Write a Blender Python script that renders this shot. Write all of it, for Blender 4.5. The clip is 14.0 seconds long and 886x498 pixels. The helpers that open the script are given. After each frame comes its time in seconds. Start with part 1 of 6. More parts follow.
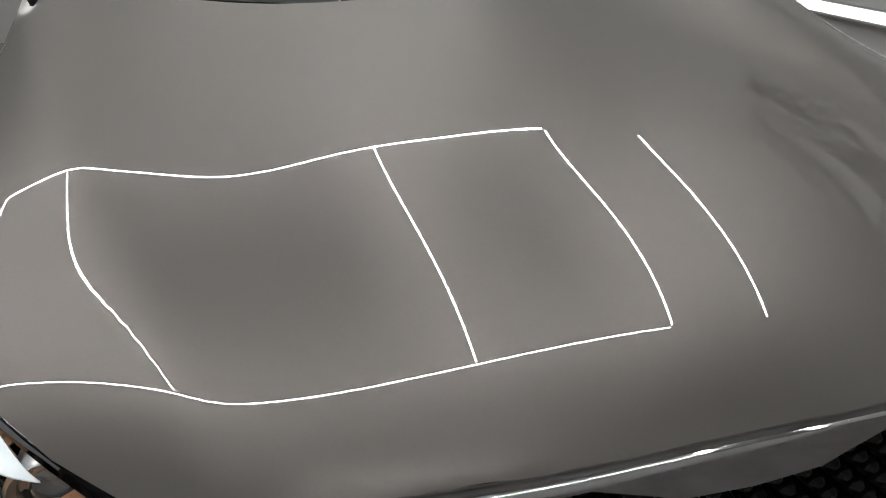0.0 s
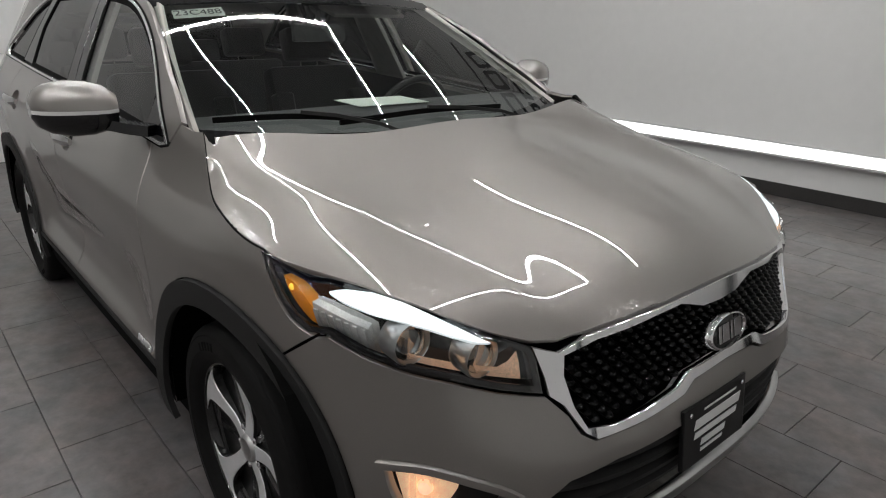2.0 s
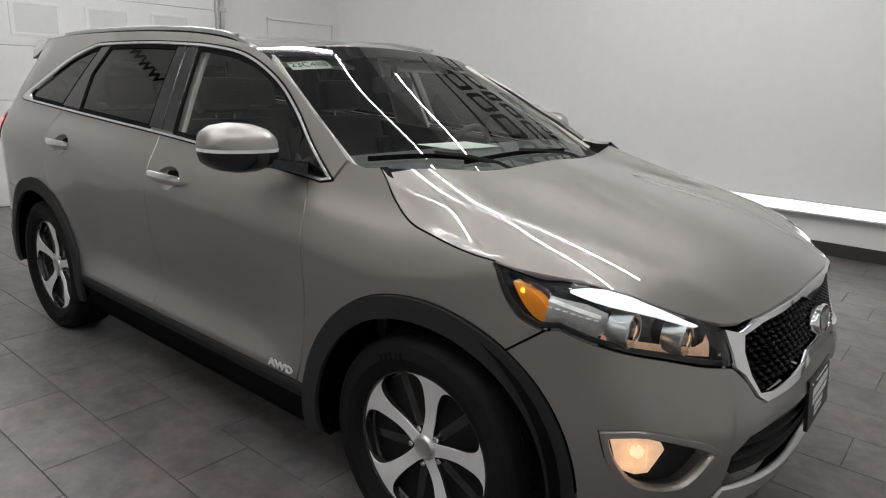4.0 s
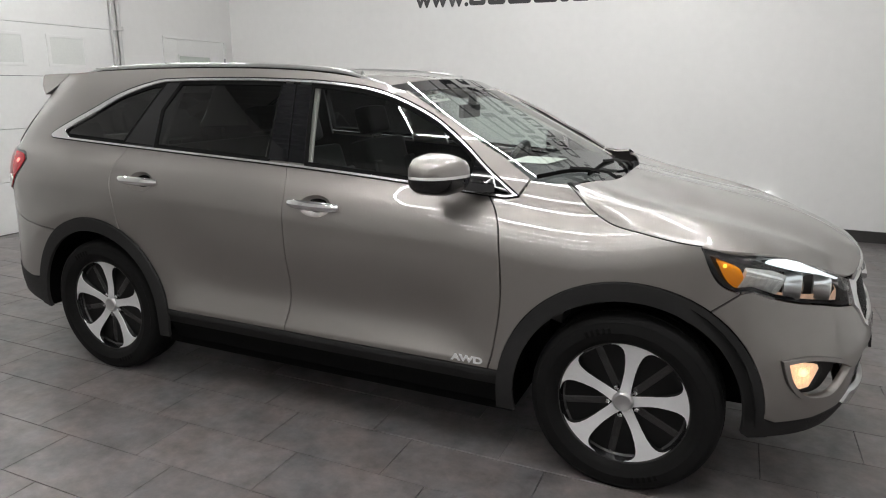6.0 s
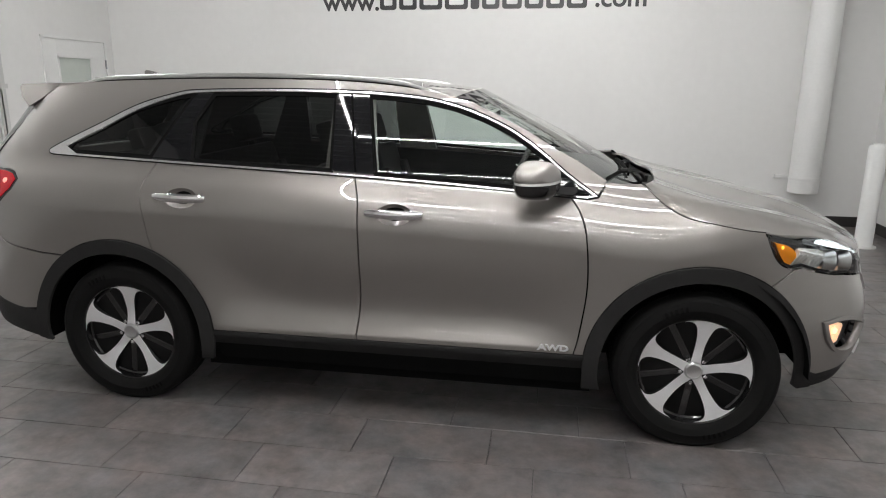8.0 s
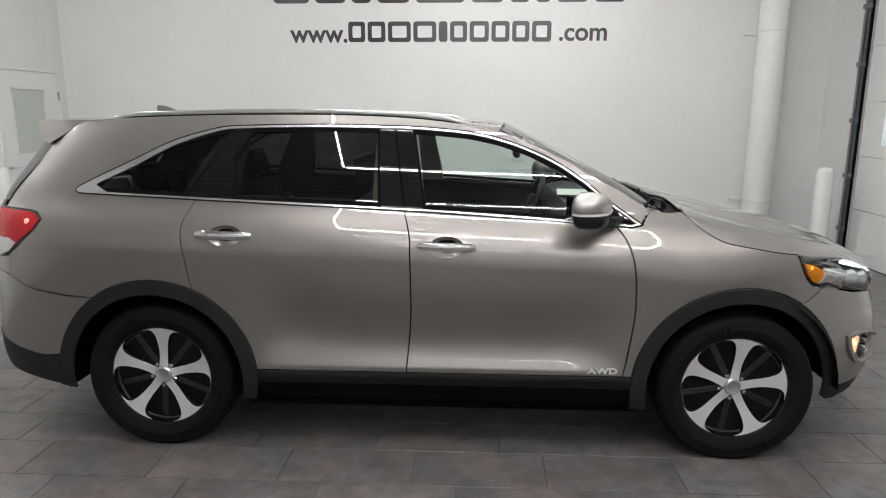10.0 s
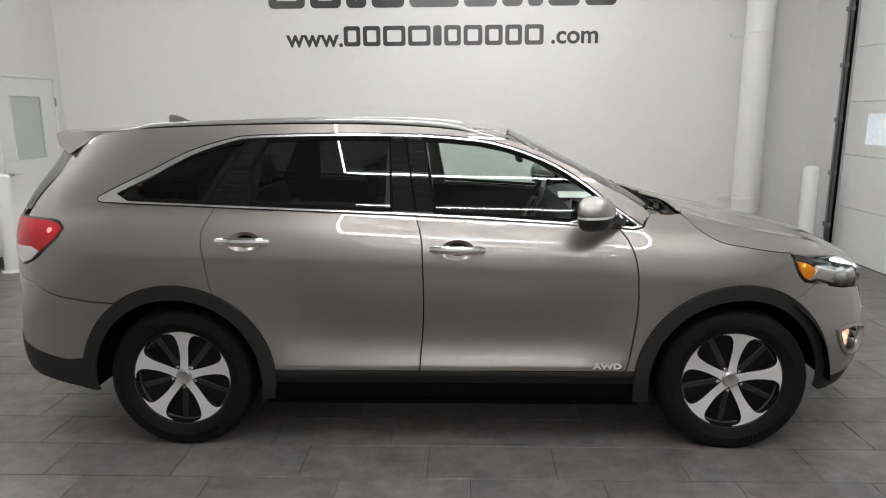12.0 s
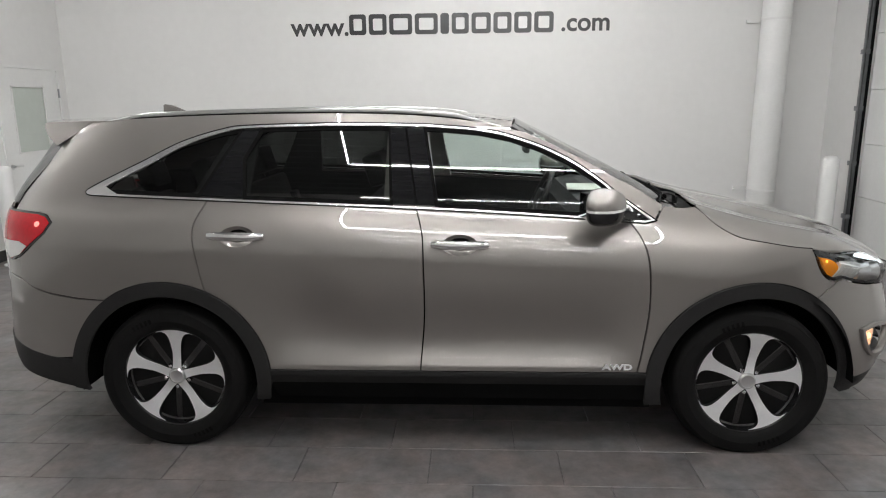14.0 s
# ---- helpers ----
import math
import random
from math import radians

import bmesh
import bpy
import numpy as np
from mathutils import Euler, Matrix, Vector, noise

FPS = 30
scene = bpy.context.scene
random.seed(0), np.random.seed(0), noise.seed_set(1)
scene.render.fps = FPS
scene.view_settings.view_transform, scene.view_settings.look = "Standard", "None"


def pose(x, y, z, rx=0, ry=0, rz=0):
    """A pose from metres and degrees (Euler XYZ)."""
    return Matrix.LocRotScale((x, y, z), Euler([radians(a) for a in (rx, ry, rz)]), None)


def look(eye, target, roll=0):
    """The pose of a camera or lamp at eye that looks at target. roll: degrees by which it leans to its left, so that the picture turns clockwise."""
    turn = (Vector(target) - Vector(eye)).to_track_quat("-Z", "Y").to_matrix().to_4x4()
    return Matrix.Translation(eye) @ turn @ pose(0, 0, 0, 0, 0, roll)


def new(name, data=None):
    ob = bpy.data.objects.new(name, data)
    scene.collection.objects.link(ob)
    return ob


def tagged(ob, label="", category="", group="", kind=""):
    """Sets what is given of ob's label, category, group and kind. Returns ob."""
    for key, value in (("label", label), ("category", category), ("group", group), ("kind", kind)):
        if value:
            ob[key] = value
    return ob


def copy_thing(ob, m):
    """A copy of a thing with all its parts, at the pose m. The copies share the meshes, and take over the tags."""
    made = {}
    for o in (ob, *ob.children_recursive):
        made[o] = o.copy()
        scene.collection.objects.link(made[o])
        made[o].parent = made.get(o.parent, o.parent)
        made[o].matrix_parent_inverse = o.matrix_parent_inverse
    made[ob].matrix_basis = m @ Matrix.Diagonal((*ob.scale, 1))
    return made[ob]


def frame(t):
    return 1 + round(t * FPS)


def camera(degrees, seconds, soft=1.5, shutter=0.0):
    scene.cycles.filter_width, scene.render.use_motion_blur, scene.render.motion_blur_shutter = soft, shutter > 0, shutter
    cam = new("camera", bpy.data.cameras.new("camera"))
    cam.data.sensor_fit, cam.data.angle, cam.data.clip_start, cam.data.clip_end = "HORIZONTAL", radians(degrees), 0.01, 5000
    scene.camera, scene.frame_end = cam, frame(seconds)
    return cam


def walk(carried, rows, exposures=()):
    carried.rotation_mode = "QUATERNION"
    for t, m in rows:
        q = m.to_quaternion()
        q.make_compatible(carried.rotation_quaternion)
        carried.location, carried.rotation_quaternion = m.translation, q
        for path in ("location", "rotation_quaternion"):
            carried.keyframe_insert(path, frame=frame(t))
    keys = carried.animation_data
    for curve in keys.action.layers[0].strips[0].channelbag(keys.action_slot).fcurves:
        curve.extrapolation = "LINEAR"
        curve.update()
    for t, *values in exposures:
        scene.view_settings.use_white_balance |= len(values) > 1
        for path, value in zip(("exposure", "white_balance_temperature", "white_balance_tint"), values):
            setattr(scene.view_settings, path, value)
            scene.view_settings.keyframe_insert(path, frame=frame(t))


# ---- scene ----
cam = camera(67.7, 14.0, 1.1)
PATH = [
    (0, (2.556, -0.390, 1.339), (0.944, 0.043, 0.431), -0.0),
    (0.2, (2.598, -0.495, 1.366), (1.005, -0.030, 0.442), -0.7),
    (0.4, (2.653, -0.611, 1.414), (1.086, -0.089, 0.476), -0.8),
    (0.6, (2.695, -0.725, 1.442), (1.165, -0.101, 0.503), -0.7),
    (0.8, (2.741, -0.825, 1.464), (1.257, -0.101, 0.524), -0.8),
    (1, (2.789, -0.930, 1.473), (1.340, -0.122, 0.548), -0.4),
    (1.5, (2.858, -1.173, 1.496), (1.425, -0.159, 0.770), 0.1),
    (2, (2.889, -1.461, 1.491), (1.529, -0.296, 0.856), 0.8),
    (2.5, (2.855, -1.670, 1.501), (1.557, -0.420, 0.897), 1.2),
    (3, (2.718, -1.872, 1.472), (1.475, -0.550, 0.910), 1.4),
    (3.2, (2.712, -1.920, 1.434), (1.455, -0.599, 0.908), 1.6),
    (5.3, (1.964, -3.008, 1.548), (1.066, -1.29, 1.058), 1.1),
    (5.5, (1.871, -3.111, 1.551), (1.009, -1.373, 1.065), 0.7),
    (6, (1.677, -3.301, 1.547), (0.899, -1.523, 1.064), 0.5),
    (6.5, (1.406, -3.436, 1.559), (0.753, -1.608, 1.078), 0.5),
    (7, (1.182, -3.648, 1.598), (0.641, -1.784, 1.115), 0.4),
    (7.5, (0.947, -3.77, 1.611), (0.53, -1.875, 1.126), 0.3),
    (8, (0.704, -3.759, 1.596), (0.394, -1.843, 1.113), 0.4),
    (10.5, (0.102, -3.891, 1.636), (0.017, -1.932, 1.244), -0.0),
    (11, (0.069, -3.916, 1.642), (-0.01, -1.956, 1.253), -0.1),
    (11.5, (0.036, -3.994, 1.665), (-0.03, -2.033, 1.275), -0.2),
    (12, (0.048, -4.002, 1.678), (-0.014, -2.045, 1.269), -0.4),
    (12.5, (0.037, -3.975, 1.685), (-0.014, -2.021, 1.262), -0.4),
    (13, (0.042, -3.919, 1.682), (-0.017, -1.966, 1.253), -0.4),
    (13.5, (0.057, -3.856, 1.67), (-0.021, -1.905, 1.237), -0.5),
    (14, (0.086, -3.855, 1.664), (-0.009, -1.905, 1.23), -0.6),
]
walk(cam, [(t, look(eye, target, roll)) for t, eye, target, roll in PATH],
     [(0, -1.28), (0.5, -1.08), (1.0, -0.88), (1.5, -0.72), (3.2, -0.55), (5.3, 0.0), (14, 0.0)])

# ---------------------------------------------------------------- world and light
world = bpy.data.worlds.new("world")
scene.world = world
world.use_nodes = True
world.node_tree.nodes["Background"].inputs["Color"].default_value = (0.5, 0.5, 0.52, 1)
world.node_tree.nodes["Background"].inputs["Strength"].default_value = 0.0
LED = 178.0          # emission of the ceiling tubes
CEIL = 6.0          # underside of the ceiling deck
TUBE_Z = 3.6        # height of the hanging tubes

# ---------------------------------------------------------------- materials
MATS = {}


def material(name, color, rough=0.5, metal=0.0, coat=0.0, coat_rough=0.03, vary=0.0, scale=8.0, bump=0.0, bump_scale=200.0,
             emit=0.0, spec=0.5, rough_vary=0.0, world_space=False, piece=0.0):
    """A principled material with two scales of variation and a fine relief."""
    if name in MATS:
        return MATS[name]
    m = bpy.data.materials.new(name)
    m.use_nodes = True
    t = m.node_tree
    b = t.nodes["Principled BSDF"]
    b.inputs["Base Color"].default_value = (*color, 1)
    b.inputs["Roughness"].default_value = rough
    b.inputs["Metallic"].default_value = metal
    b.inputs["Specular IOR Level"].default_value = spec
    b.inputs["Coat Weight"].default_value = coat
    b.inputs["Coat Roughness"].default_value = coat_rough
    b.inputs["Coat IOR"].default_value = 1.72
    if emit:
        b.inputs["Emission Color"].default_value = (*color, 1)
        b.inputs["Emission Strength"].default_value = emit
    if vary or bump or rough_vary:
        co = t.nodes.new("ShaderNodeNewGeometry" if world_space else "ShaderNodeTexCoord").outputs["Position" if world_space else "Object"]
    if vary or rough_vary:
        big, small = t.nodes.new("ShaderNodeTexNoise"), t.nodes.new("ShaderNodeTexNoise")
        big.inputs["Scale"].default_value, small.inputs["Scale"].default_value = scale, scale * 9
        big.inputs["Detail"].default_value = 4
        add = t.nodes.new("ShaderNodeMath")
        add.operation = "ADD"
        for n, i in ((big, 0), (small, 1)):
            t.links.new(co, n.inputs["Vector"])
            t.links.new(n.outputs["Fac"], add.inputs[i])
        if vary:
            ramp = t.nodes.new("ShaderNodeMapRange")
            ramp.inputs["From Min"].default_value, ramp.inputs["From Max"].default_value = 0.6, 1.4
            ramp.inputs["To Min"].default_value, ramp.inputs["To Max"].default_value = 1 - vary, 1 + vary
            mul = t.nodes.new("ShaderNodeVectorMath")
            mul.operation = "SCALE"
            mul.inputs[0].default_value = color
            t.links.new(add.outputs[0], ramp.inputs["Value"])
            t.links.new(ramp.outputs[0], mul.inputs["Scale"])
            t.links.new(mul.outputs[0], b.inputs["Base Color"])
            if piece:
                info, pr, pm = t.nodes.new("ShaderNodeObjectInfo"), t.nodes.new("ShaderNodeMapRange"), t.nodes.new("ShaderNodeMath")
                pr.inputs["To Min"].default_value, pr.inputs["To Max"].default_value = 1 - piece, 1 + piece
                pm.operation = "MULTIPLY"
                t.links.new(info.outputs["Random"], pr.inputs["Value"])
                t.links.new(pr.outputs[0], pm.inputs[0])
                t.links.new(ramp.outputs[0], pm.inputs[1])
                t.links.new(pm.outputs[0], mul.inputs["Scale"])
        if rough_vary:
            rr = t.nodes.new("ShaderNodeMapRange")
            rr.inputs["From Min"].default_value, rr.inputs["From Max"].default_value = 0.6, 1.4
            rr.inputs["To Min"].default_value, rr.inputs["To Max"].default_value = max(rough - rough_vary, 0), min(rough + rough_vary, 1)
            t.links.new(add.outputs[0], rr.inputs["Value"])
            t.links.new(rr.outputs[0], b.inputs["Roughness"])
    if bump:
        fine, bm = t.nodes.new("ShaderNodeTexNoise"), t.nodes.new("ShaderNodeBump")
        fine.inputs["Scale"].default_value = bump_scale
        fine.inputs["Detail"].default_value = 3
        bm.inputs["Strength"].default_value = bump
        bm.inputs["Distance"].default_value = 0.002
        t.links.new(co, fine.inputs["Vector"])
        t.links.new(fine.outputs["Fac"], bm.inputs["Height"])
        t.links.new(bm.outputs[0], b.inputs["Normal"])
    MATS[name] = m
    return m


def pane(name, tint, gloss=0.02, ior=1.6, milky=0.0):
    """Thin glass: tinted see-through with Fresnel gloss."""
    if name in MATS:
        return MATS[name]
    m = bpy.data.materials.new(name)
    m.use_nodes = True
    t = m.node_tree
    t.nodes.remove(t.nodes["Principled BSDF"])
    out = t.nodes["Material Output"]
    see, shine, mix, fr = (t.nodes.new(n) for n in ("ShaderNodeBsdfTransparent", "ShaderNodeBsdfGlossy", "ShaderNodeMixShader", "ShaderNodeFresnel"))
    see.inputs["Color"].default_value = (*tint, 1)
    shine.inputs["Roughness"].default_value = gloss
    fr.inputs["IOR"].default_value = ior
    t.links.new(fr.outputs[0], mix.inputs["Fac"])
    t.links.new(see.outputs[0], mix.inputs[1])
    t.links.new(shine.outputs[0], mix.inputs[2])
    t.links.new(mix.outputs[0], out.inputs["Surface"])
    MATS[name] = m
    return m


PAINT = material("grey_bronze_paint", (0.258, 0.239, 0.226), 0.40, 0.80, 1.0, 0.004, vary=0.03, scale=300, spec=0.3)
CHROME = material("chrome", (0.78, 0.78, 0.79), 0.06, 1.0, rough_vary=0.03, scale=20)
BRIGHT = material("bright_window_trim", (0.78, 0.78, 0.78), 0.24, 0.95, vary=0.03, scale=30)
SATIN = material("satin_silver", (0.62, 0.62, 0.62), 0.28, 1.0, vary=0.03, scale=60)
CLAD = material("grained_black_plastic", (0.020, 0.0196, 0.0198), 0.60, spec=0.2, vary=0.15, scale=30, bump=0.25, bump_scale=900)
GLOSSBLACK = material("gloss_black", (0.004, 0.004, 0.005), 0.03, spec=0.7)
# near-black put behind gaps and into recesses, in place of their shade
DARK = material("void_shade", (0.004, 0.004, 0.004), 0.9, spec=0.05, vary=0.2, scale=15)
RUBBER = material("tyre_rubber", (0.0075, 0.0073, 0.0073), 0.7, spec=0.14, vary=0.2, scale=14, bump=0.15, bump_scale=400)
SEAL = material("rubber_seal", (0.004, 0.004, 0.004), 0.8, spec=0.08)
RIMBLACK = material("black_rim_paint", (0.004, 0.004, 0.004), 0.3, spec=0.2)
ALLOY = material("machined_alloy", (0.88, 0.88, 0.89), 0.36, 0.55, vary=0.04, scale=40)
ALLOYBLACK = material("black_alloy", (0.006, 0.006, 0.0065), 0.2, coat=0.4)
STEEL = material("brake_steel", (0.10, 0.098, 0.095), 0.45, 1.0, vary=0.2, scale=20)
LEATHER = material("black_leather", (0.025, 0.024, 0.024), 0.45, vary=0.15, scale=20, bump=0.3, bump_scale=350)
TRIM = material("interior_plastic", (0.03, 0.03, 0.031), 0.55, vary=0.15, scale=12, bump=0.2, bump_scale=600)
LINING = material("headliner_cloth", (0.42, 0.40, 0.37), 0.9, vary=0.06, scale=30)
GLASS = pane("window_glass", (0.80, 0.87, 0.84))
PRIVACY = pane("privacy_glass", (0.15, 0.16, 0.155))
LENS = pane("clear_lens", (0.94, 0.95, 0.95), 0.01)
AMBER = material("amber_lens", (0.90, 0.30, 0.01), 0.16, spec=0.4, emit=0.16)
RED = material("red_lens", (0.42, 0.003, 0.010), 0.14, spec=0.35, emit=0.12, vary=0.25, scale=60)
WHITELENS = material("white_lens", (0.8, 0.79, 0.77), 0.12, coat=0.6)
DRL = material("light_guide", (0.9, 0.97, 1.0), 0.2, coat=0.6, emit=1.05, vary=0.06, scale=90)
BULB = material("warm_bulb", (1.0, 0.62, 0.38), 0.3, emit=1.3)
FOGLIT = material("lit_fog_reflector", (1.0, 0.66, 0.42), 0.2, 0.3, emit=0.72, vary=0.5, scale=45, bump=0.8, bump_scale=70)
REFLECT = material("lamp_reflector", (0.82, 0.80, 0.78), 0.12, 1.0, vary=0.08, scale=50, bump=0.5, bump_scale=60)
TAILLIT = material("lit_red", (1.0, 0.30, 0.26), 0.3, emit=1.0)
AMBERLIT = material("lit_amber", (1.0, 0.55, 0.05), 0.3, emit=1.6)
CRYSTAL = material("ribbed_clear_plastic", (0.88, 0.88, 0.86), 0.14, 0.1, coat=0.8, vary=0.25, scale=60, bump=0.6, bump_scale=90)
# own emission stands in for the bulb's light on this reflector
WARMREFLECT = material("bulb_glow_reflector", (0.95, 0.62, 0.42), 0.25, 0.3, emit=0.32, vary=0.4, scale=25)
GRILLEBLACK = material("satin_black_plastic", (0.006, 0.006, 0.0065), 0.3, spec=0.25)
PLATEBLACK = material("black_plate", (0.008, 0.008, 0.008), 0.3, spec=0.25)
PAPER = material("sticker_paper", (0.62, 0.66, 0.60), 0.6, vary=0.03, scale=30)
INK = material("black_ink", (0.015, 0.015, 0.015), 0.5)
WHITEINK = material("white_print", (0.8, 0.8, 0.8), 0.5)
WALL = material("white_wall_paint", (0.70, 0.695, 0.685), 0.55, vary=0.025, scale=1.2, bump=0.12, bump_scale=160)
SIGN = material("black_sign_vinyl", (0.02, 0.02, 0.021), 0.35, vary=0.1, scale=8)
BASE = material("dark_baseboard", (0.03, 0.028, 0.027), 0.45, vary=0.2, scale=6)
DOORPAINT = material("white_door_enamel", (0.72, 0.72, 0.71), 0.35, vary=0.03, scale=3)
GALV = material("galvanised_track", (0.30, 0.31, 0.32), 0.4, 0.9, vary=0.2, scale=14)
PIPE = material("white_pipe_jacket", (0.78, 0.78, 0.77), 0.4, vary=0.03, scale=4, bump=0.4, bump_scale=18)
DECK = material("ceiling_deck", (0.32, 0.32, 0.322), 0.6, vary=0.12, scale=3)
TUBE = material("led_tube", (0.985, 0.985, 0.975), 0.4, emit=LED)
TUBEDIM = material("dim_led_tube", (0.985, 0.985, 0.975), 0.4, emit=LED * 0.35)
STRIPLED = material("wall_led", (0.985, 0.985, 0.975), 0.4, emit=4.0)
HOUSING = material("tube_housing", (0.6, 0.6, 0.6), 0.4, vary=0.05, scale=9)
TILE = material("slate_floor_tile", (0.142, 0.129, 0.126), 0.34, vary=0.6, scale=4.2, world_space=True, piece=0.10)


def mottle(m, scale, warm, cool):
    """Slate drifts between a warm and a cool cast in clouds."""
    t = m.node_tree
    b = t.nodes["Principled BSDF"]
    src = b.inputs["Base Color"].links[0].from_socket
    geo, n, r, mix, mul = (t.nodes.new(k) for k in ("ShaderNodeNewGeometry", "ShaderNodeTexNoise", "ShaderNodeMapRange", "ShaderNodeMix", "ShaderNodeVectorMath"))
    n.inputs["Scale"].default_value, n.inputs["Detail"].default_value, n.inputs["Roughness"].default_value = scale, 6, 0.65
    r.inputs["From Min"].default_value, r.inputs["From Max"].default_value = 0.36, 0.64
    mix.data_type = "VECTOR"
    for k in t.nodes:
        if k.bl_idname == "ShaderNodeTexNoise":
            k.inputs["Detail"].default_value, k.inputs["Roughness"].default_value = 8, 0.68
            if k.inputs["Scale"].default_value > 30:
                k.inputs["Scale"].default_value = 11.0
    mix.inputs[4].default_value, mix.inputs[5].default_value = warm, cool
    mul.operation = "MULTIPLY"
    t.links.new(geo.outputs["Position"], n.inputs["Vector"])
    t.links.new(n.outputs["Fac"], r.inputs["Value"])
    t.links.new(r.outputs[0], mix.inputs[0])
    t.links.new(mix.outputs[1], mul.inputs[0])
    t.links.new(src, mul.inputs[1])
    t.links.new(mul.outputs[0], b.inputs["Base Color"])


mottle(TILE, 3.1, (1.10, 1.02, 0.99), (0.89, 0.96, 1.01))
GROUT = material("tile_grout", (0.058, 0.055, 0.054), 0.8, vary=0.2, scale=5)


# ---------------------------------------------------------------- building helpers
def thing(name, label, category, group="", at=(0, 0, 0), kind=""):
    ob = new(name)
    ob.location = at
    ob.empty_display_size = 0.1
    return tagged(ob, label, category, group, kind)


def part(name, bm, mat, parent, label="", smooth=False):
    me = bpy.data.meshes.new(name)
    bm.normal_update()
    bm.to_mesh(me)
    bm.free()
    me.materials.append(mat)
    if smooth:
        me.polygons.foreach_set("use_smooth", [True] * len(me.polygons))
        me.set_sharp_from_angle(angle=radians(38))
    ob = new(name, me)
    ob.parent = parent
    if label:
        ob["label"] = label
    return ob


def single(name, bm, mat, label, category="", kind="", smooth=False, group=""):
    return tagged(part(name, bm, mat, None, "", smooth), label, category, group, kind)


def box(bm, lo, hi, m=None, bevel=0.0, segments=2):
    r = bmesh.ops.create_cube(bm, size=1.0)
    vs = r["verts"]
    s = [hi[i] - lo[i] for i in range(3)]
    c = [(hi[i] + lo[i]) / 2 for i in range(3)]
    bmesh.ops.transform(bm, matrix=Matrix.Translation(c) @ Matrix.Diagonal((*s, 1)), verts=vs)
    if bevel:
        es = list({e for v in vs for e in v.link_edges})
        r = bmesh.ops.bevel(bm, geom=es, offset=bevel, segments=segments, affect="EDGES", profile=0.7)
        vs = list({v for f in r["faces"] for v in f.verts} | {v for v in vs if v.is_valid})
    if m is not None:
        bmesh.ops.transform(bm, matrix=m, verts=vs)
    return bm


def boxed(lo, hi, bevel=0.0, m=None, segments=2):
    return box(bmesh.new(), lo, hi, m, bevel, segments)


def lathe(profile, m=None, n=64, closed=False):
    """A profile of (radius, along) turned round the local z axis."""
    bm = bmesh.new()
    rings = []
    for r, z in profile:
        rings.append([bm.verts.new((r * math.cos(2 * math.pi * i / n), r * math.sin(2 * math.pi * i / n), z)) for i in range(n)])
    pairs = list(zip(rings, rings[1:]))
    if closed:
        pairs.append((rings[-1], rings[0]))
    for a, b in pairs:
        for i in range(n):
            bm.faces.new((a[i], a[(i + 1) % n], b[(i + 1) % n], b[i]))
    if not closed:
        for ring in (rings[0], rings[-1]):
            bm.faces.new(ring)
    bmesh.ops.recalc_face_normals(bm, faces=bm.faces)
    if m is not None:
        bmesh.ops.transform(bm, matrix=m, verts=bm.verts)
    return bm


def sweep(points, section, closed=False, m=None, up=Vector((0, 0, 1)), scale=None):
    """A section of (side, up) carried along points."""
    bm = bmesh.new()
    pts = [Vector(p) for p in points]
    rings = []
    n = len(pts)
    for i, p in enumerate(pts):
        d = (pts[(i + 1) % n] - pts[i - 1]) if closed else (pts[min(i + 1, n - 1)] - pts[max(i - 1, 0)])
        d.normalize()
        s = d.cross(up)
        s = s.normalized() if s.length > 1e-5 else Vector((1, 0, 0))
        u = s.cross(d)
        k = scale(i / max(n - 1, 1)) if scale else 1.0
        rings.append([bm.verts.new(p + s * a * k + u * b * k) for a, b in section])
    k = len(section)
    for a, b in list(zip(rings, rings[1:])) + ([(rings[-1], rings[0])] if closed else []):
        for i in range(k):
            bm.faces.new((a[i], a[(i + 1) % k], b[(i + 1) % k], b[i]))
    if not closed:
        bm.faces.new(rings[0]), bm.faces.new(rings[-1])
    bmesh.ops.recalc_face_normals(bm, faces=bm.faces)
    if m is not None:
        bmesh.ops.transform(bm, matrix=m, verts=bm.verts)
    return bm


def round_section(r, n=8, squash=1.0):
    return [(r * math.cos(2 * math.pi * i / n), r * squash * math.sin(2 * math.pi * i / n)) for i in range(n)]


def extruded(poly, lo, hi, m=None, bevel=0.0):
    """A polygon in the local xy plane, extruded along z."""
    bm = bmesh.new()
    f = bm.faces.new([bm.verts.new((x, y, lo)) for x, y in poly])
    r = bmesh.ops.extrude_face_region(bm, geom=[f])
    bmesh.ops.translate(bm, vec=(0, 0, hi - lo), verts=[v for v in r["geom"] if isinstance(v, bmesh.types.BMVert)])
    bmesh.ops.recalc_face_normals(bm, faces=bm.faces)
    if bevel:
        bmesh.ops.bevel(bm, geom=list(bm.edges), offset=bevel, segments=2, affect="EDGES")
    if m is not None:
        bmesh.ops.transform(bm, matrix=m, verts=bm.verts)
    return bm


def joined(*bms):
    out = bmesh.new()
    for b in bms:
        me = bpy.data.meshes.new("tmp")
        b.to_mesh(me)
        b.free()
        out.from_mesh(me)
        bpy.data.meshes.remove(me)
    return out


# ---------------------------------------------------------------- the vehicle's surfaces

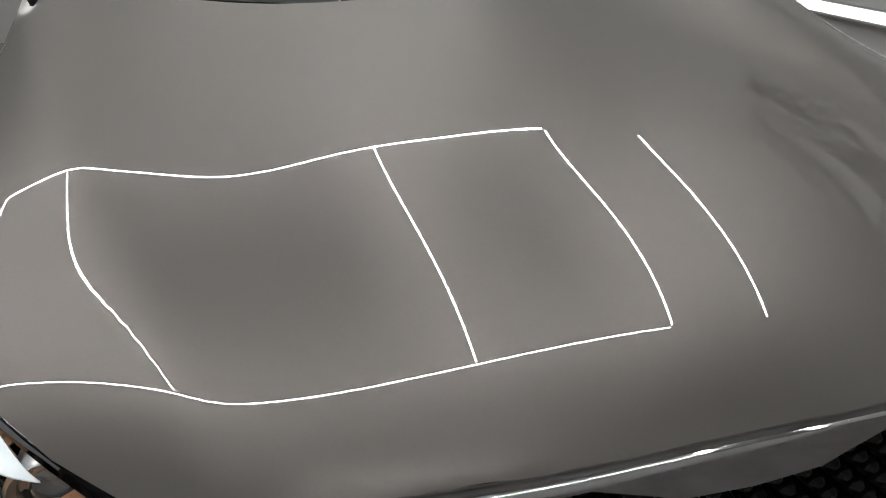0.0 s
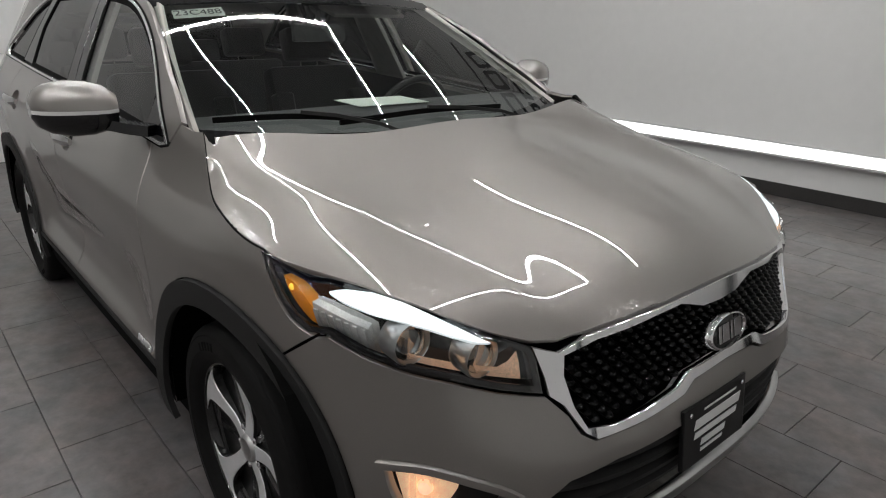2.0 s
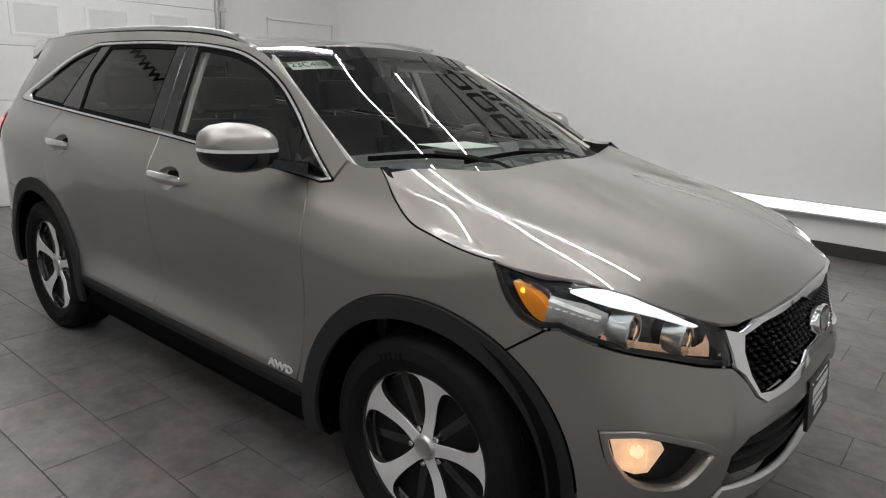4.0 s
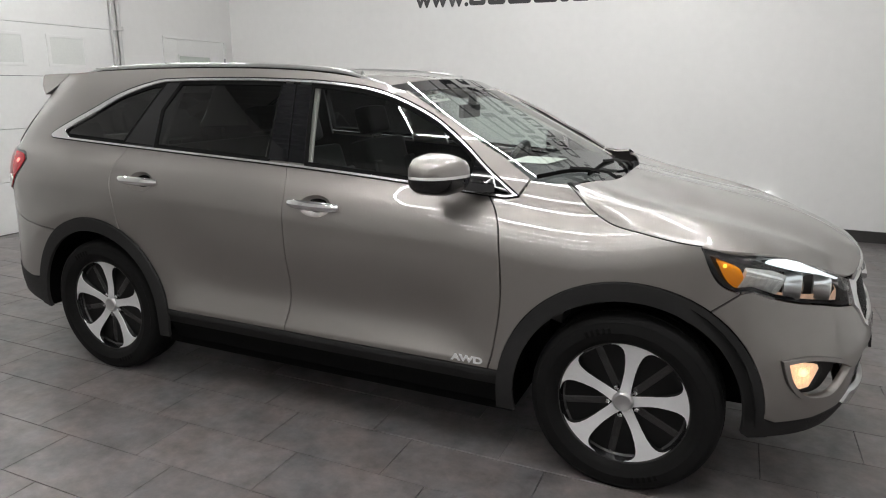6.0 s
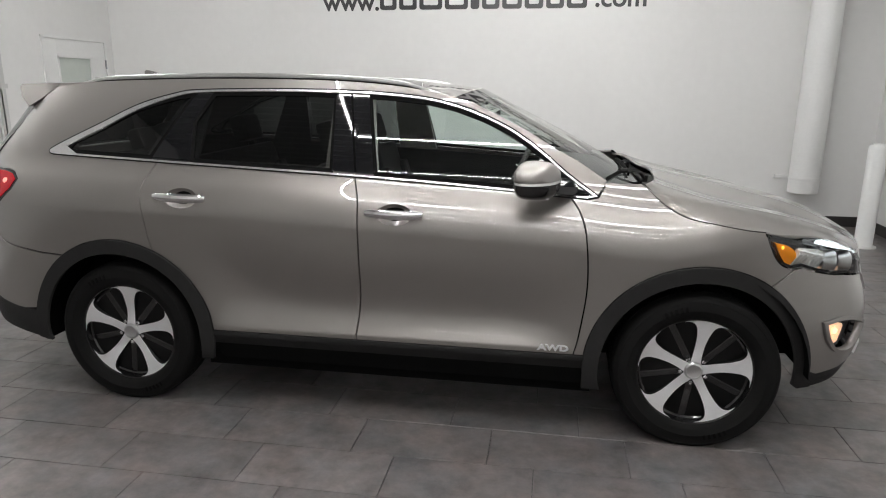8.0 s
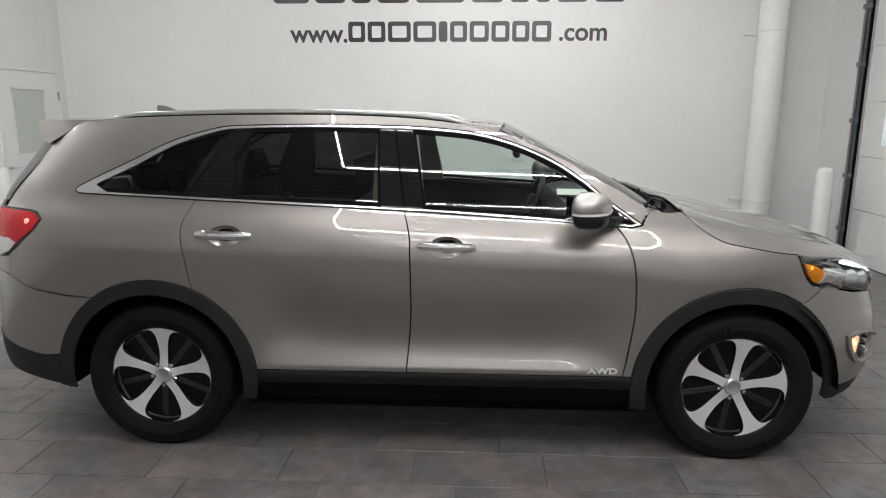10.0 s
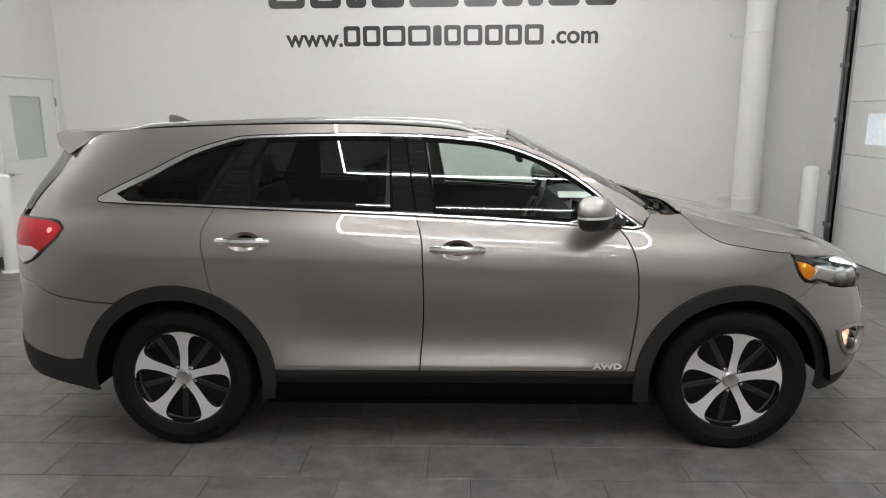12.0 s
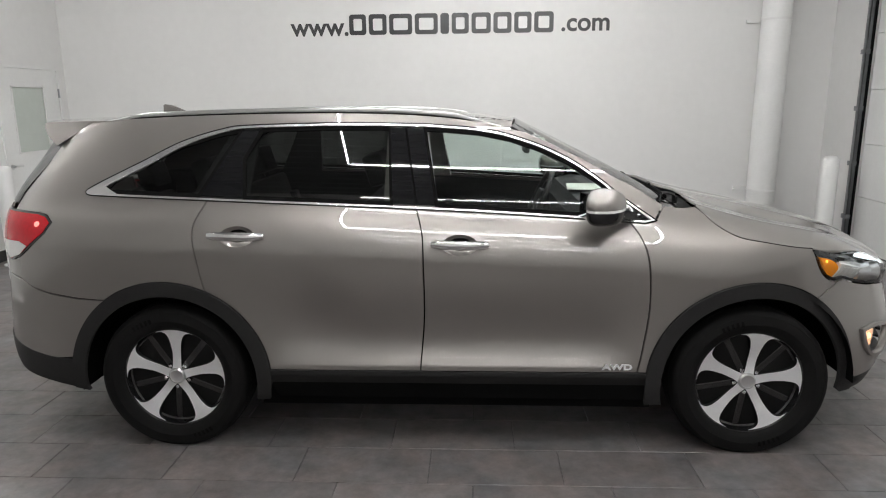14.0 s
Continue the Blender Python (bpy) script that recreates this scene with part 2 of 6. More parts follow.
TUBE_X = (-0.93, 2.13)
TUBES = [((TUBE_X[0], y, 0), (TUBE_X[1], y, 0)) for y in (2.42, 1.47, -0.04, -1.95, -2.76, -3.65, -4.5, -5.4)]
TUBES += [((x, -2.745, 0), (x, 1.455, 0)) for x in (TUBE_X[0] - 0.02, TUBE_X[1] + 0.02)]
TUBES += [((-4.8, 1.47, 0), (-2.9, 1.47, 0)), ((-4.8, -0.9, 0), (-2.9, -0.9, 0)), ((-4.82, -0.88, 0), (-4.82, 1.46, 0)), ((-2.88, -0.88, 0), (-2.88, 1.46, 0))]
from mathutils.geometry import delaunay_2d_cdt


def spline(xs, ys):
    xs, ys = np.array(xs, float), np.array(ys, float)
    n = len(xs); h = np.diff(xs); a = np.zeros((n, n)); r = np.zeros(n)
    a[0, 0] = a[-1, -1] = 1
    for i in range(1, n - 1):
        a[i, i - 1], a[i, i], a[i, i + 1] = h[i - 1], 2 * (h[i - 1] + h[i]), h[i]
        r[i] = 6 * ((ys[i + 1] - ys[i]) / h[i] - (ys[i] - ys[i - 1]) / h[i - 1])
    m = np.linalg.solve(a, r)
    def f(x):
        x = min(max(x, xs[0]), xs[-1])
        i = min(max(int(np.searchsorted(xs, x)) - 1, 0), n - 2)
        d, t = x - xs[i], xs[i + 1] - x
        return (m[i] * t ** 3 + m[i + 1] * d ** 3) / (6 * h[i]) + (ys[i] / h[i] - m[i] * h[i] / 6) * t + (ys[i + 1] / h[i] - m[i + 1] * h[i] / 6) * d
    return f
XF, XR = 1.0, -1.25
NOSE_EXP = spline((0.2, 0.45, 0.6, 0.7, 0.82, 1.1, 1.7), (3.15, 3.1, 3.0, 2.95, 2.9, 2.9, 2.9))
TAIL_EXP = spline((0.2, 0.9, 1.1, 1.25, 1.4, 1.7), (3.6, 3.6, 3.8, 4.4, 4.6, 4.6))
WIDTH = spline((0.2, 0.3, 0.44, 0.55, 0.68, 0.85, 1.0, 1.2, 1.7), (0.90, 0.925, 0.932, 0.929, 0.928, 0.934, 0.937, 0.937, 0.935))
NOSE = spline((0.2, 0.35, 0.48, 0.6, 0.7, 0.8, 0.92, 1.05, 1.7), (2.14, 2.23, 2.268, 2.275, 2.25, 2.22, 2.19, 2.14, 2.1))
TAIL = spline((0.2, 0.35, 0.6, 0.8, 1.0, 1.2, 1.4, 1.7), (-2.33, -2.42, -2.44, -2.42, -2.40, -2.335, -2.19, -2.05))
SHOULDER = spline((-2.4, -1.2, -0.6, 0.1, 0.85, 1.3, 1.6, 2.3), (1.01, 0.99, 0.974, 0.936, 0.894, 0.875, 0.95, 1.05))
def plan(x, z):
    if x > XF:
        e = NOSE_EXP(z)
        return max(1 - ((x - XF) / (NOSE(z) - XF)) ** e, 0.0) ** (1 / e)
    if x < XR:
        e = TAIL_EXP(z)
        return max(1 - ((XR - x) / (XR - TAIL(z))) ** e, 0.0) ** (1 / e)
    return 1.0
def lean(d):
    """How far the flank draws in, d above the shoulder: rounded shoulder, then the leaning glass."""
    if d <= 0:
        return 0.0
    if d < 0.16:
        return 2.3 * d * d
    if d < 0.27:
        u = (d - 0.16) / 0.11
        return 0.05888 + 0.11 * (0.736 * u - 0.294 * (u ** 3 - 0.5 * u ** 4))
    return 0.123669 + (d - 0.27) * 0.442 + 0.19 * (d - 0.27) ** 2
def side(x, z):
    y = WIDTH(z) * plan(x, z)
    rise = min(max((-0.35 - x) / 0.5, 0.0), 1.0)
    top = 0.86 + 0.13 * rise * rise * (3 - 2 * rise)
    if -1.0 < x < 0.95 and 0.44 < z < top:
        # scooped lower door, fading out towards the wheel arches and rising behind
        k = math.sin(math.pi * min(max((x + 1.0) / 0.4, 0), 1) / 2) * math.sin(math.pi * min(max((0.95 - x) / 0.4, 0), 1) / 2)
        y -= 0.045 * k * k * math.sin(math.pi * ((z - 0.44) / (top - 0.44)) ** 0.6) ** 2
    return y - lean(z - SHOULDER(x))
def front(a, z):
    c, s = math.cos(a), math.sin(a)
    e = NOSE_EXP(z)
    r = ((c / (NOSE(z) - XF)) ** e + (abs(s) / WIDTH(z)) ** e) ** (-1 / e)
    return XF + r * c, -r * s


def rear(a, z):
    c, s = math.cos(a), math.sin(a)
    e = TAIL_EXP(z)
    r = ((c / (XR - TAIL(z))) ** e + (abs(s) / WIDTH(z)) ** e) ** (-1 / e)
    return XR - r * c, -r * s


# hood: a smooth cubic net over the plan, even in y, with a folded crease on each side
HOOD_X, HOOD_Y, HOOD_SHAPE = (0.98, 2.32), 0.96, (8, 9)
HOOD_NET = np.array((
    1.2804, 1.2692, 1.2804, 1.3090, 1.3393, 1.3504, 1.3193, 1.2276, 1.0698,
    1.2143, 1.2163, 1.2143, 1.2161, 1.2319, 1.2376, 1.2048, 1.1180, 0.9857,
    1.1544, 1.1643, 1.1544, 1.1400, 1.1398, 1.1488, 1.1181, 1.0450, 0.9355,
    1.1002, 1.1114, 1.1002, 1.0871, 1.0602, 1.0830, 1.0660, 1.0066, 0.9134,
    1.0543, 1.0557, 1.0542, 1.0471, 1.0244, 1.0356, 1.0246, 0.9752, 0.9116,
    0.9914, 1.0002, 0.9914, 0.9707, 0.9465, 0.9510, 0.9715, 0.9570, 0.9314,
    0.8321, 0.8347, 0.8321, 0.8157, 0.7634, 0.7460, 0.7981, 0.8739, 0.9616,
    0.5610, 0.5667, 0.5610, 0.5304, 0.4788, 0.4595, 0.5289, 0.7067, 0.9875,
)).reshape(HOOD_SHAPE)


def cubic_weights(v, lo, hi, n):
    s = min(max((v - lo) / (hi - lo), 0.0), 0.999999) * (n - 3)
    i = int(s)
    t = s - i
    return i, np.array(((1 - t) ** 3, 3 * t ** 3 - 6 * t * t + 4, -3 * t ** 3 + 3 * t * t + 3 * t + 1, t ** 3)) / 6


def hood(x, y):
    y = abs(y)
    i, u = cubic_weights(x, *HOOD_X, HOOD_SHAPE[0])
    j, v = cubic_weights(y, 0.0, HOOD_Y, HOOD_SHAPE[1])
    q = x - 1.15
    crease = 0.8250 - 0.3624 * q
    d = 0.012 * math.log1p(math.exp(min((y - crease) / 0.012, 40)))
    return float(u @ HOOD_NET[i:i + 4, j:j + 4] @ v) - (0.4595 -1.3227 * q +1.2529 * q * q) * d


ROOF = spline((-2.4, -2.1, -1.6, -1.0, -0.5, 0.0, 0.3, 0.5), (1.565, 1.60, 1.637, 1.655, 1.654, 1.624, 1.566, 1.50))


ROOF_MID = spline((-2.4, -2.1, -1.6, -1.0, -0.5, 0.0, 0.3, 0.5), (1.545, 1.578, 1.612, 1.628, 1.628, 1.610, 1.577, 1.53))


def roof(x, y):
    return ROOF_MID(x) - (ROOF_MID(x) - ROOF(x) + 0.040) * (abs(y) / 0.6) ** 2.4


def glass_front(s, y):
    """The windscreen: s from the cowl (0) to the roof (1), y across."""
    k = y / 0.8
    low = Vector((1.1891 - 0.2279 * abs(k) ** 2.40, y, 1.1055 + 0.042 * k * k))
    top = Vector((0.3137 - 0.0567 * k * k, y * 0.80, 1.576 - 0.034 * k * k))
    p = low.lerp(top, s)
    b = math.sin(math.pi * s) * (0.0123 +0.0002 * k * k) +0.0029 * math.sin(2 * math.pi * s)
    return p + Vector((b * 0.45, 0, b * 0.9))


def on_side(s):
    """Maps (x, z) onto the flank; s is -1 for the right flank, 1 for the left."""
    return lambda u, v, lift=0.0: Vector((u, s * (side(u, v) + lift), v))


def on_front(u, v, lift=0.0):
    """Maps (turn in units of 1.1 rad-metres, z) onto the nose; right is positive."""
    x, y = front(u / 1.1, v)
    a = u / 1.1
    return Vector((x + lift * math.cos(a), y - lift * math.sin(a), v))


HOOD_RIM = []


def on_hood(u, v, lift=0.0):
    """The hood, rolled within 4 cm of its rim to meet fenders, lamps and grille."""
    z = hood(u, v)
    if HOOD_RIM:
        rim = HOOD_RIM[0]
        d2 = (rim[:, 0] - u) ** 2 + (rim[:, 1] - abs(v)) ** 2
        w = np.exp(-(d2 - d2.min()) / 0.0006)
        z += float((w @ rim[:, 2]) / w.sum()) * math.exp(-float(d2.min()) / 0.0004)
    return Vector((u, v, z + lift))


def on_roof(u, v, lift=0.0):
    return Vector((u, v, roof(u, v) + lift))


def densify(poly, step):
    out = []
    for a, b in zip(poly, poly[1:] + poly[:1]):
        n = max(1, int(math.dist(a, b) / step + 0.5))
        out += [(a[0] + (b[0] - a[0]) * i / n, a[1] + (b[1] - a[1]) * i / n) for i in range(n)]
    return out


def smooth_line(points, n=6):
    """A Catmull-Rom line through points."""
    p = [points[0]] + list(points) + [points[-1]]
    out = []
    for i in range(1, len(p) - 2):
        for k in range(n):
            t = k / n
            out.append(tuple(0.5 * (2 * p[i][j] + (p[i + 1][j] - p[i - 1][j]) * t + (2 * p[i - 1][j] - 5 * p[i][j] + 4 * p[i + 1][j] - p[i + 2][j]) * t * t
                                    + (3 * p[i][j] - p[i - 1][j] - 3 * p[i + 1][j] + p[i + 2][j]) * t ** 3) for j in range(len(p[i]))))
    return out + [tuple(points[-1])]


def area(poly):
    return sum(a[0] * b[1] - b[0] * a[1] for a, b in zip(poly, poly[1:] + poly[:1])) / 2


def inset(poly, g):
    """The polygon drawn in by g (out for negative g)."""
    if area(poly) < 0:
        poly = poly[::-1]
    out = []
    n = len(poly)
    for i in range(n):
        a, b, c = Vector(poly[i - 1]), Vector(poly[i]), Vector(poly[(i + 1) % n])
        d, e = (b - a).normalized(), (c - b).normalized()
        m = Vector((-d.y - e.y, d.x + e.x))
        m = m.normalized() if m.length > 1e-6 else Vector((-d.y, d.x))
        k = max(m.dot(Vector((-d.y, d.x))), 0.45)
        out.append(tuple(b + m * (g / k)))
    return out


def inside(px, py, poly):
    hit = np.zeros(len(px), bool)
    for (ax, ay), (bx, by) in zip(poly, poly[1:] + poly[:1]):
        if ay != by:
            hit ^= ((ay > py) != (by > py)) & (px < (bx - ax) * (py - ay) / (by - ay) + ax)
    return hit


def near(px, py, poly, d):
    hit = np.zeros(len(px), bool)
    for ax, ay in poly:
        hit |= (px - ax) ** 2 + (py - ay) ** 2 < d * d
    return hit


def shell(name, poly, surf, mat, parent, step=0.025, gap=0.0, depth=0.012, lift=0.0, label="", out=None, holes=()):
    """A panel: the polygon (and holes) of a surface, with true surface normals and a folded edge of that depth."""
    poly = densify(inset(poly, gap) if gap else (poly if area(poly) > 0 else poly[::-1]), step)
    loops = [poly] + [densify(h if area(h) < 0 else h[::-1], step) for h in holes]
    xs, ys = [p[0] for p in poly], [p[1] for p in poly]
    gx, gy = np.meshgrid(np.arange(min(xs), max(xs), step), np.arange(min(ys), max(ys), step))
    gx = gx + (np.arange(gx.shape[0]) % 2)[:, None] * step / 2
    gx, gy = gx.ravel(), gy.ravel()
    ok = inside(gx, gy, poly)
    for h in loops[1:]:
        ok &= ~inside(gx, gy, h)
    for lp in loops:
        ok &= ~near(gx, gy, lp, step * 0.6)
    pts, edges = [], []
    for lp in loops:
        s0 = len(pts)
        pts += lp
        edges += [(s0 + i, s0 + (i + 1) % len(lp)) for i in range(len(lp))]
    pts += list(zip(gx[ok], gy[ok]))
    v2, _, tris, *_ = delaunay_2d_cdt([Vector(p) for p in pts], edges, [], 0, 1e-7)
    cx = np.array([sum(v2[i].x for i in t) / 3 for t in tris])
    cy = np.array([sum(v2[i].y for i in t) / 3 for t in tris])
    keep = inside(cx, cy, poly)
    for h in loops[1:]:
        keep &= ~inside(cx, cy, h)
    tris = [tuple(t) for t, k in zip(tris, keep) if k]
    co, no = [], []
    e = 0.002
    for p in v2:
        c = surf(p.x, p.y, lift)
        n = (surf(p.x + e, p.y, lift) - surf(p.x - e, p.y, lift)).cross(surf(p.x, p.y + e, lift) - surf(p.x, p.y - e, lift))
        co.append(c), no.append(n.normalized() if n.length > 1e-12 else Vector((0, 0, 1)))
    if out is None:
        out = lambda c, n: n.y * c.y + n.x * (c.x * 0.3) + n.z * 0.3 > 0
    votes = sum(1 if out(co[i], no[i]) else -1 for i in range(0, len(co), max(1, len(co) // 40)))
    flip = votes < 0
    if flip:
        no = [-n for n in no]
    faces = [tuple(t[::-1]) if flip else tuple(t) for t in tris]
    loop_no = [no[i] for f in faces for i in f]
    if depth:
        count = {}
        for f in faces:
            for a, b in zip(f, f[1:] + f[:1]):
                count[(a, b)] = True
        rim = [(a, b) for a, b in count if (b, a) not in count]
        idx = {}
        for a, b in rim:
            for i in (a, b):
                if i not in idx:
                    idx[i] = len(co)
                    co += [co[i].copy(), co[i] - no[i] * depth]
        for a, b in rim:
            f = (idx[b], idx[a], idx[a] + 1, idx[b] + 1)
            fn = (co[f[1]] - co[f[0]]).cross(co[f[2]] - co[f[0]])
            fn = fn.normalized() if fn.length > 1e-12 else no[a]
            faces.append(f)
            loop_no += [(fn + no[b] * 0.8).normalized(), (fn + no[a] * 0.8).normalized(), fn, fn]
    me = bpy.data.meshes.new(name)
    me.from_pydata([tuple(c) for c in co], [], faces)
    me.polygons.foreach_set("use_smooth", [True] * len(me.polygons))
    me.normals_split_custom_set([tuple(n) for n in loop_no])
    me.materials.append(mat)
    ob = new(name, me)
    ob.parent = parent
    if label:
        ob["label"] = label
    return ob


def arc(cx, cz, r, a0, a1, n=24):
    return [(cx + r * math.cos(radians(a0 + (a1 - a0) * i / n)), cz + r * math.sin(radians(a0 + (a1 - a0) * i / n))) for i in range(n + 1)]


def on_rear(u, v, lift=0.0):
    x, y = rear(u / 1.1, v)
    flat = side(-2.0, v) / (WIDTH(v) * plan(-2.0, v))
    k = flat
    a = u / 1.1
    return Vector((x - lift * math.cos(a), (y - lift * math.sin(a)) * k, v))


def turn(x, z):
    """The nose coordinate of a flank point."""
    return (1.1 * math.atan2(WIDTH(z) * plan(x, z), x - XF), z)


def turn_rear(x, z):
    return (1.1 * math.atan2(WIDTH(z) * plan(x, z), XR - x), z)


def deg(*pts):
    return [(1.1 * radians(a), z) for a, z in pts]


def both(half):
    """A nose outline given from the middle round the right half, closed over the left."""
    return half + [(-u, v) for u, v in half[::-1] if abs(u) > 1e-6]


# ---------------------------------------------------------------- outlines of the flank, in x and z
FRONT_HUB, REAR_HUB, RIM_Z = 1.38, -1.383, 0.356
BELT = [(-1.735, 1.2525), (-1.169, 1.227), (-0.185, 1.184), (0.40, 1.150), (0.867, 1.117)]
WINDOW_TOP = [(0.914, 1.127), (0.782, 1.218), (0.654, 1.319), (0.524, 1.403), (0.392, 1.463), (0.257, 1.508), (0.12, 1.537), (-0.073, 1.556),
              (-0.24, 1.564), (-0.575, 1.570), (-0.994, 1.563), (-1.131, 1.546), (-1.318, 1.490), (-1.5, 1.40), (-1.661, 1.322), (-1.735, 1.284), (-1.757, 1.268), (-1.752, 1.257)]
REAR_SHUT = [(-1.169, 1.227), (-1.213, 1.136), (-1.219, 1.073), (-1.204, 0.965), (-1.188, 0.854), (-1.175, 0.808)]
MID_SHUT = [(-0.185, 1.184), (-0.157, 1.09), (-0.149, 1.0), (-0.147, 0.722), (-0.166, 0.471), (-0.168, 0.420)]
FORE_SHUT = [(0.795, 1.122), (0.843, 1.055), (0.873, 0.953), (0.887, 0.733), (0.862, 0.511), (0.842, 0.420)]
HOOD_SEAM = [(1.605, 1.006), (1.53, 1.013), (1.4, 1.033), (1.29, 1.053), (1.2, 1.100), (1.14, 1.153), (1.10, 1.185)]
LAMP_REAR = [(1.752, 0.84), (1.70, 0.858), (1.665, 0.888), (1.638, 0.935), (1.610, 1.002)]
SCREEN_EDGE = [(0.955, 1.19), (0.827, 1.273), (0.735, 1.318), (0.6, 1.398), (0.5, 1.445), (0.40, 1.491), (0.30, 1.531)]


def roof_edge(x):
    return ROOF(x) - 0.036


def flank(s, car):
    """All outer panels of one flank."""
    S = on_side(s)
    word = "right" if s < 0 else "left"
    fine = 0.014 if s < 0 else 0.035
    belt, top = smooth_line(BELT), smooth_line(WINDOW_TOP)
    rs, ms, fs = smooth_line(REAR_SHUT), smooth_line(MID_SHUT), smooth_line(FORE_SHUT)
    pick = lambda line, lo, hi: [p for p in line if lo <= p[0] <= hi]
    # front door
    poly = [(p[0], p[1]) for p in pick(belt, -0.18, 0.79)] + fs + ms[::-1]
    door = thing_part("front_door", poly, S, fine, car, [cup_ring(0.02, 1.03)])
    # rear door
    poly = pick(belt, -1.165, -0.19) + ms + arc(REAR_HUB, RIM_Z, 0.497, 7.4, 65, 16) + rs[::-1]
    back = thing_part("rear_door", poly, S, fine, car, [cup_ring(-1.01, 1.072)])
    # front fender
    a0 = math.degrees(math.asin((0.420 - RIM_Z) / 0.497))
    seam = smooth_line(HOOD_SEAM)
    poly = fs[::-1] + [(0.867, 1.112), (0.918, 1.122), (0.955, 1.188), (1.04, 1.180)] + seam[::-1] + smooth_line(LAMP_REAR)[::-1] + arc(FRONT_HUB, RIM_Z, 0.497, 56, 180 - a0, 26)
    shell("fender", poly, S, PAINT, car, fine, 0.0036, 0.02)
    # black strip added below the hood gap so the seam reads as shaded
    part("hood_seal", sweep([Vector((x, s * (side(x, z) - 0.014), z - 0.006)) for x, z in seam], [(-0.014, -0.006), (0.014, -0.006), (0.014, 0.006), (-0.014, 0.006)]), SEAL, car, "black strip added under the hood seam as its shade")
    # body side: pillars, roof side and quarter
    top_line = [(x, roof_edge(x)) for x in np.linspace(0.30, -1.80, 30)]
    e = roof_edge(-1.80)
    poly = ([(0.955, 1.192)] + SCREEN_EDGE[1:] + top_line + [(-1.876, e - 0.055), (-1.957, e - 0.112), (-2.055, 1.335), (-2.145, 1.235), (-2.168, 1.17), (-2.06, 1.160), (-1.99, 1.170), (-1.945, 1.160), (-1.912, 1.128), (-1.945, 1.080),
            (-2.06, 0.99), (-2.12, 0.95), (-2.13, 0.84), (-2.05, 0.806), (-1.966, 0.786), (-1.80, 0.767), (-1.672, 0.76)]
            + arc(REAR_HUB, RIM_Z, 0.497, 125, 66, 18) + rs[::-1] + pick(belt, -1.76, -1.18)[::-1] + top[::-1])
    shell("body_side", poly, S, PAINT, car, fine, 0.003, 0.02)
    # rocker and arch cladding
    rock = [(-0.890, 0.420)] + [(0.885, 0.418)] + [(0.905, 0.33), (0.86, 0.285), (-0.85, 0.285), (-0.91, 0.33)]
    tuck = lambda u, v, lift=0.0: Vector((u, s * (side(u, v) + lift - 0.55 * max(0.0, 0.400 - v)), v))
    shell("sill_cladding", rock, tuck, CLAD, car, 0.02, 0.001, 0.03, 0.006)
    outer, inner = 0.4965, 0.428
    shell("front_arch_cladding", arc(FRONT_HUB, RIM_Z, outer, 2, 182, 40) + [(0.885, 0.26), (0.965, 0.26)] + arc(FRONT_HUB, RIM_Z, inner, 190, -6, 40) + [(1.83, 0.292), (1.895, 0.292), (1.905, 0.34)], S, CLAD, car, 0.03, 0.0, 0.018, 0.013)
    shell("rear_arch_cladding", [(-1.878, 0.31), (-1.80, 0.30)] + arc(REAR_HUB, RIM_Z, inner, 184, -12, 40) + [(-0.90, 0.27)] + arc(REAR_HUB, RIM_Z, outer, 0, 180, 40), S, CLAD, car, 0.03, 0.0, 0.018, 0.013)
    # chrome round the windows, in one bent band
    ring = belt + top
    slim, wide = inset(ring, 0.0085), inset(ring, 0.024)
    grow = lambda p: min(max((-1.02 - p[0]) / 0.45, 0), 1) if p[1] > 1.275 else 0.0
    inner_ring = [tuple(Vector(a).lerp(Vector(b), grow(a))) for a, b in zip(slim, wide)]
    inner_ring = [p for p in inner_ring if p[0] > -1.672]
    chrome = shell("window_surround", ring, S, BRIGHT, car, 0.03, 0.0, 0.02, 0.006, "bright window trim", holes=[inner_ring])
    shell("surround_seal", inset(ring, -0.0055), S, SEAL, chrome, 0.03, 0.0, 0.012, 0.0035, "black rubber lip", holes=[inset(ring, 0.003)])
    # glass: an even barrel from roof to belt
    def pane_side(u, v, lift=0.0):
        d = v - SHOULDER(u) - 0.27
        return Vector((u, s * (WIDTH(v) * plan(u, v) - (0.123669 + 0.442 * d + 0.19 * d * d) + lift), v))

    def window(name, poly, mat, label):
        g = shell(name, poly, pane_side, mat, car, 0.05, 0.0, 0.0, -0.010, label)
        g.visible_shadow = False
        shell("seal", inset(poly, -0.013), S, SEAL, g, 0.04, 0.0, 0.008, -0.004, holes=[inset(poly, 0.004)])
    low = lambda x: float(np.interp(x, [p[0] for p in BELT], [p[1] for p in BELT])) + 0.022
    tx, tz = np.array([p[0] for p in WINDOW_TOP[::-1]]), np.array([p[1] for p in WINDOW_TOP[::-1]])
    ups = lambda x: float(np.interp(x, tx, tz)) - 0.026
    line = lambda x0, x1, n=14: [(x, ups(x)) for x in np.linspace(x0, x1, n)]
    window("quarter_window", [(-1.66, low(-1.66)), (-1.215, low(-1.2)), (-1.045, ups(-1.02))] + line(-1.06, -1.62, 12), PRIVACY, "dark privacy glass")
    window("rear_door_window", [(-0.99, low(-0.99)), (-0.305, low(-0.3)), (-0.322, ups(-0.32))] + line(-0.34, -0.93, 8) + [(-1.005, 1.41)], PRIVACY, "dark privacy glass")
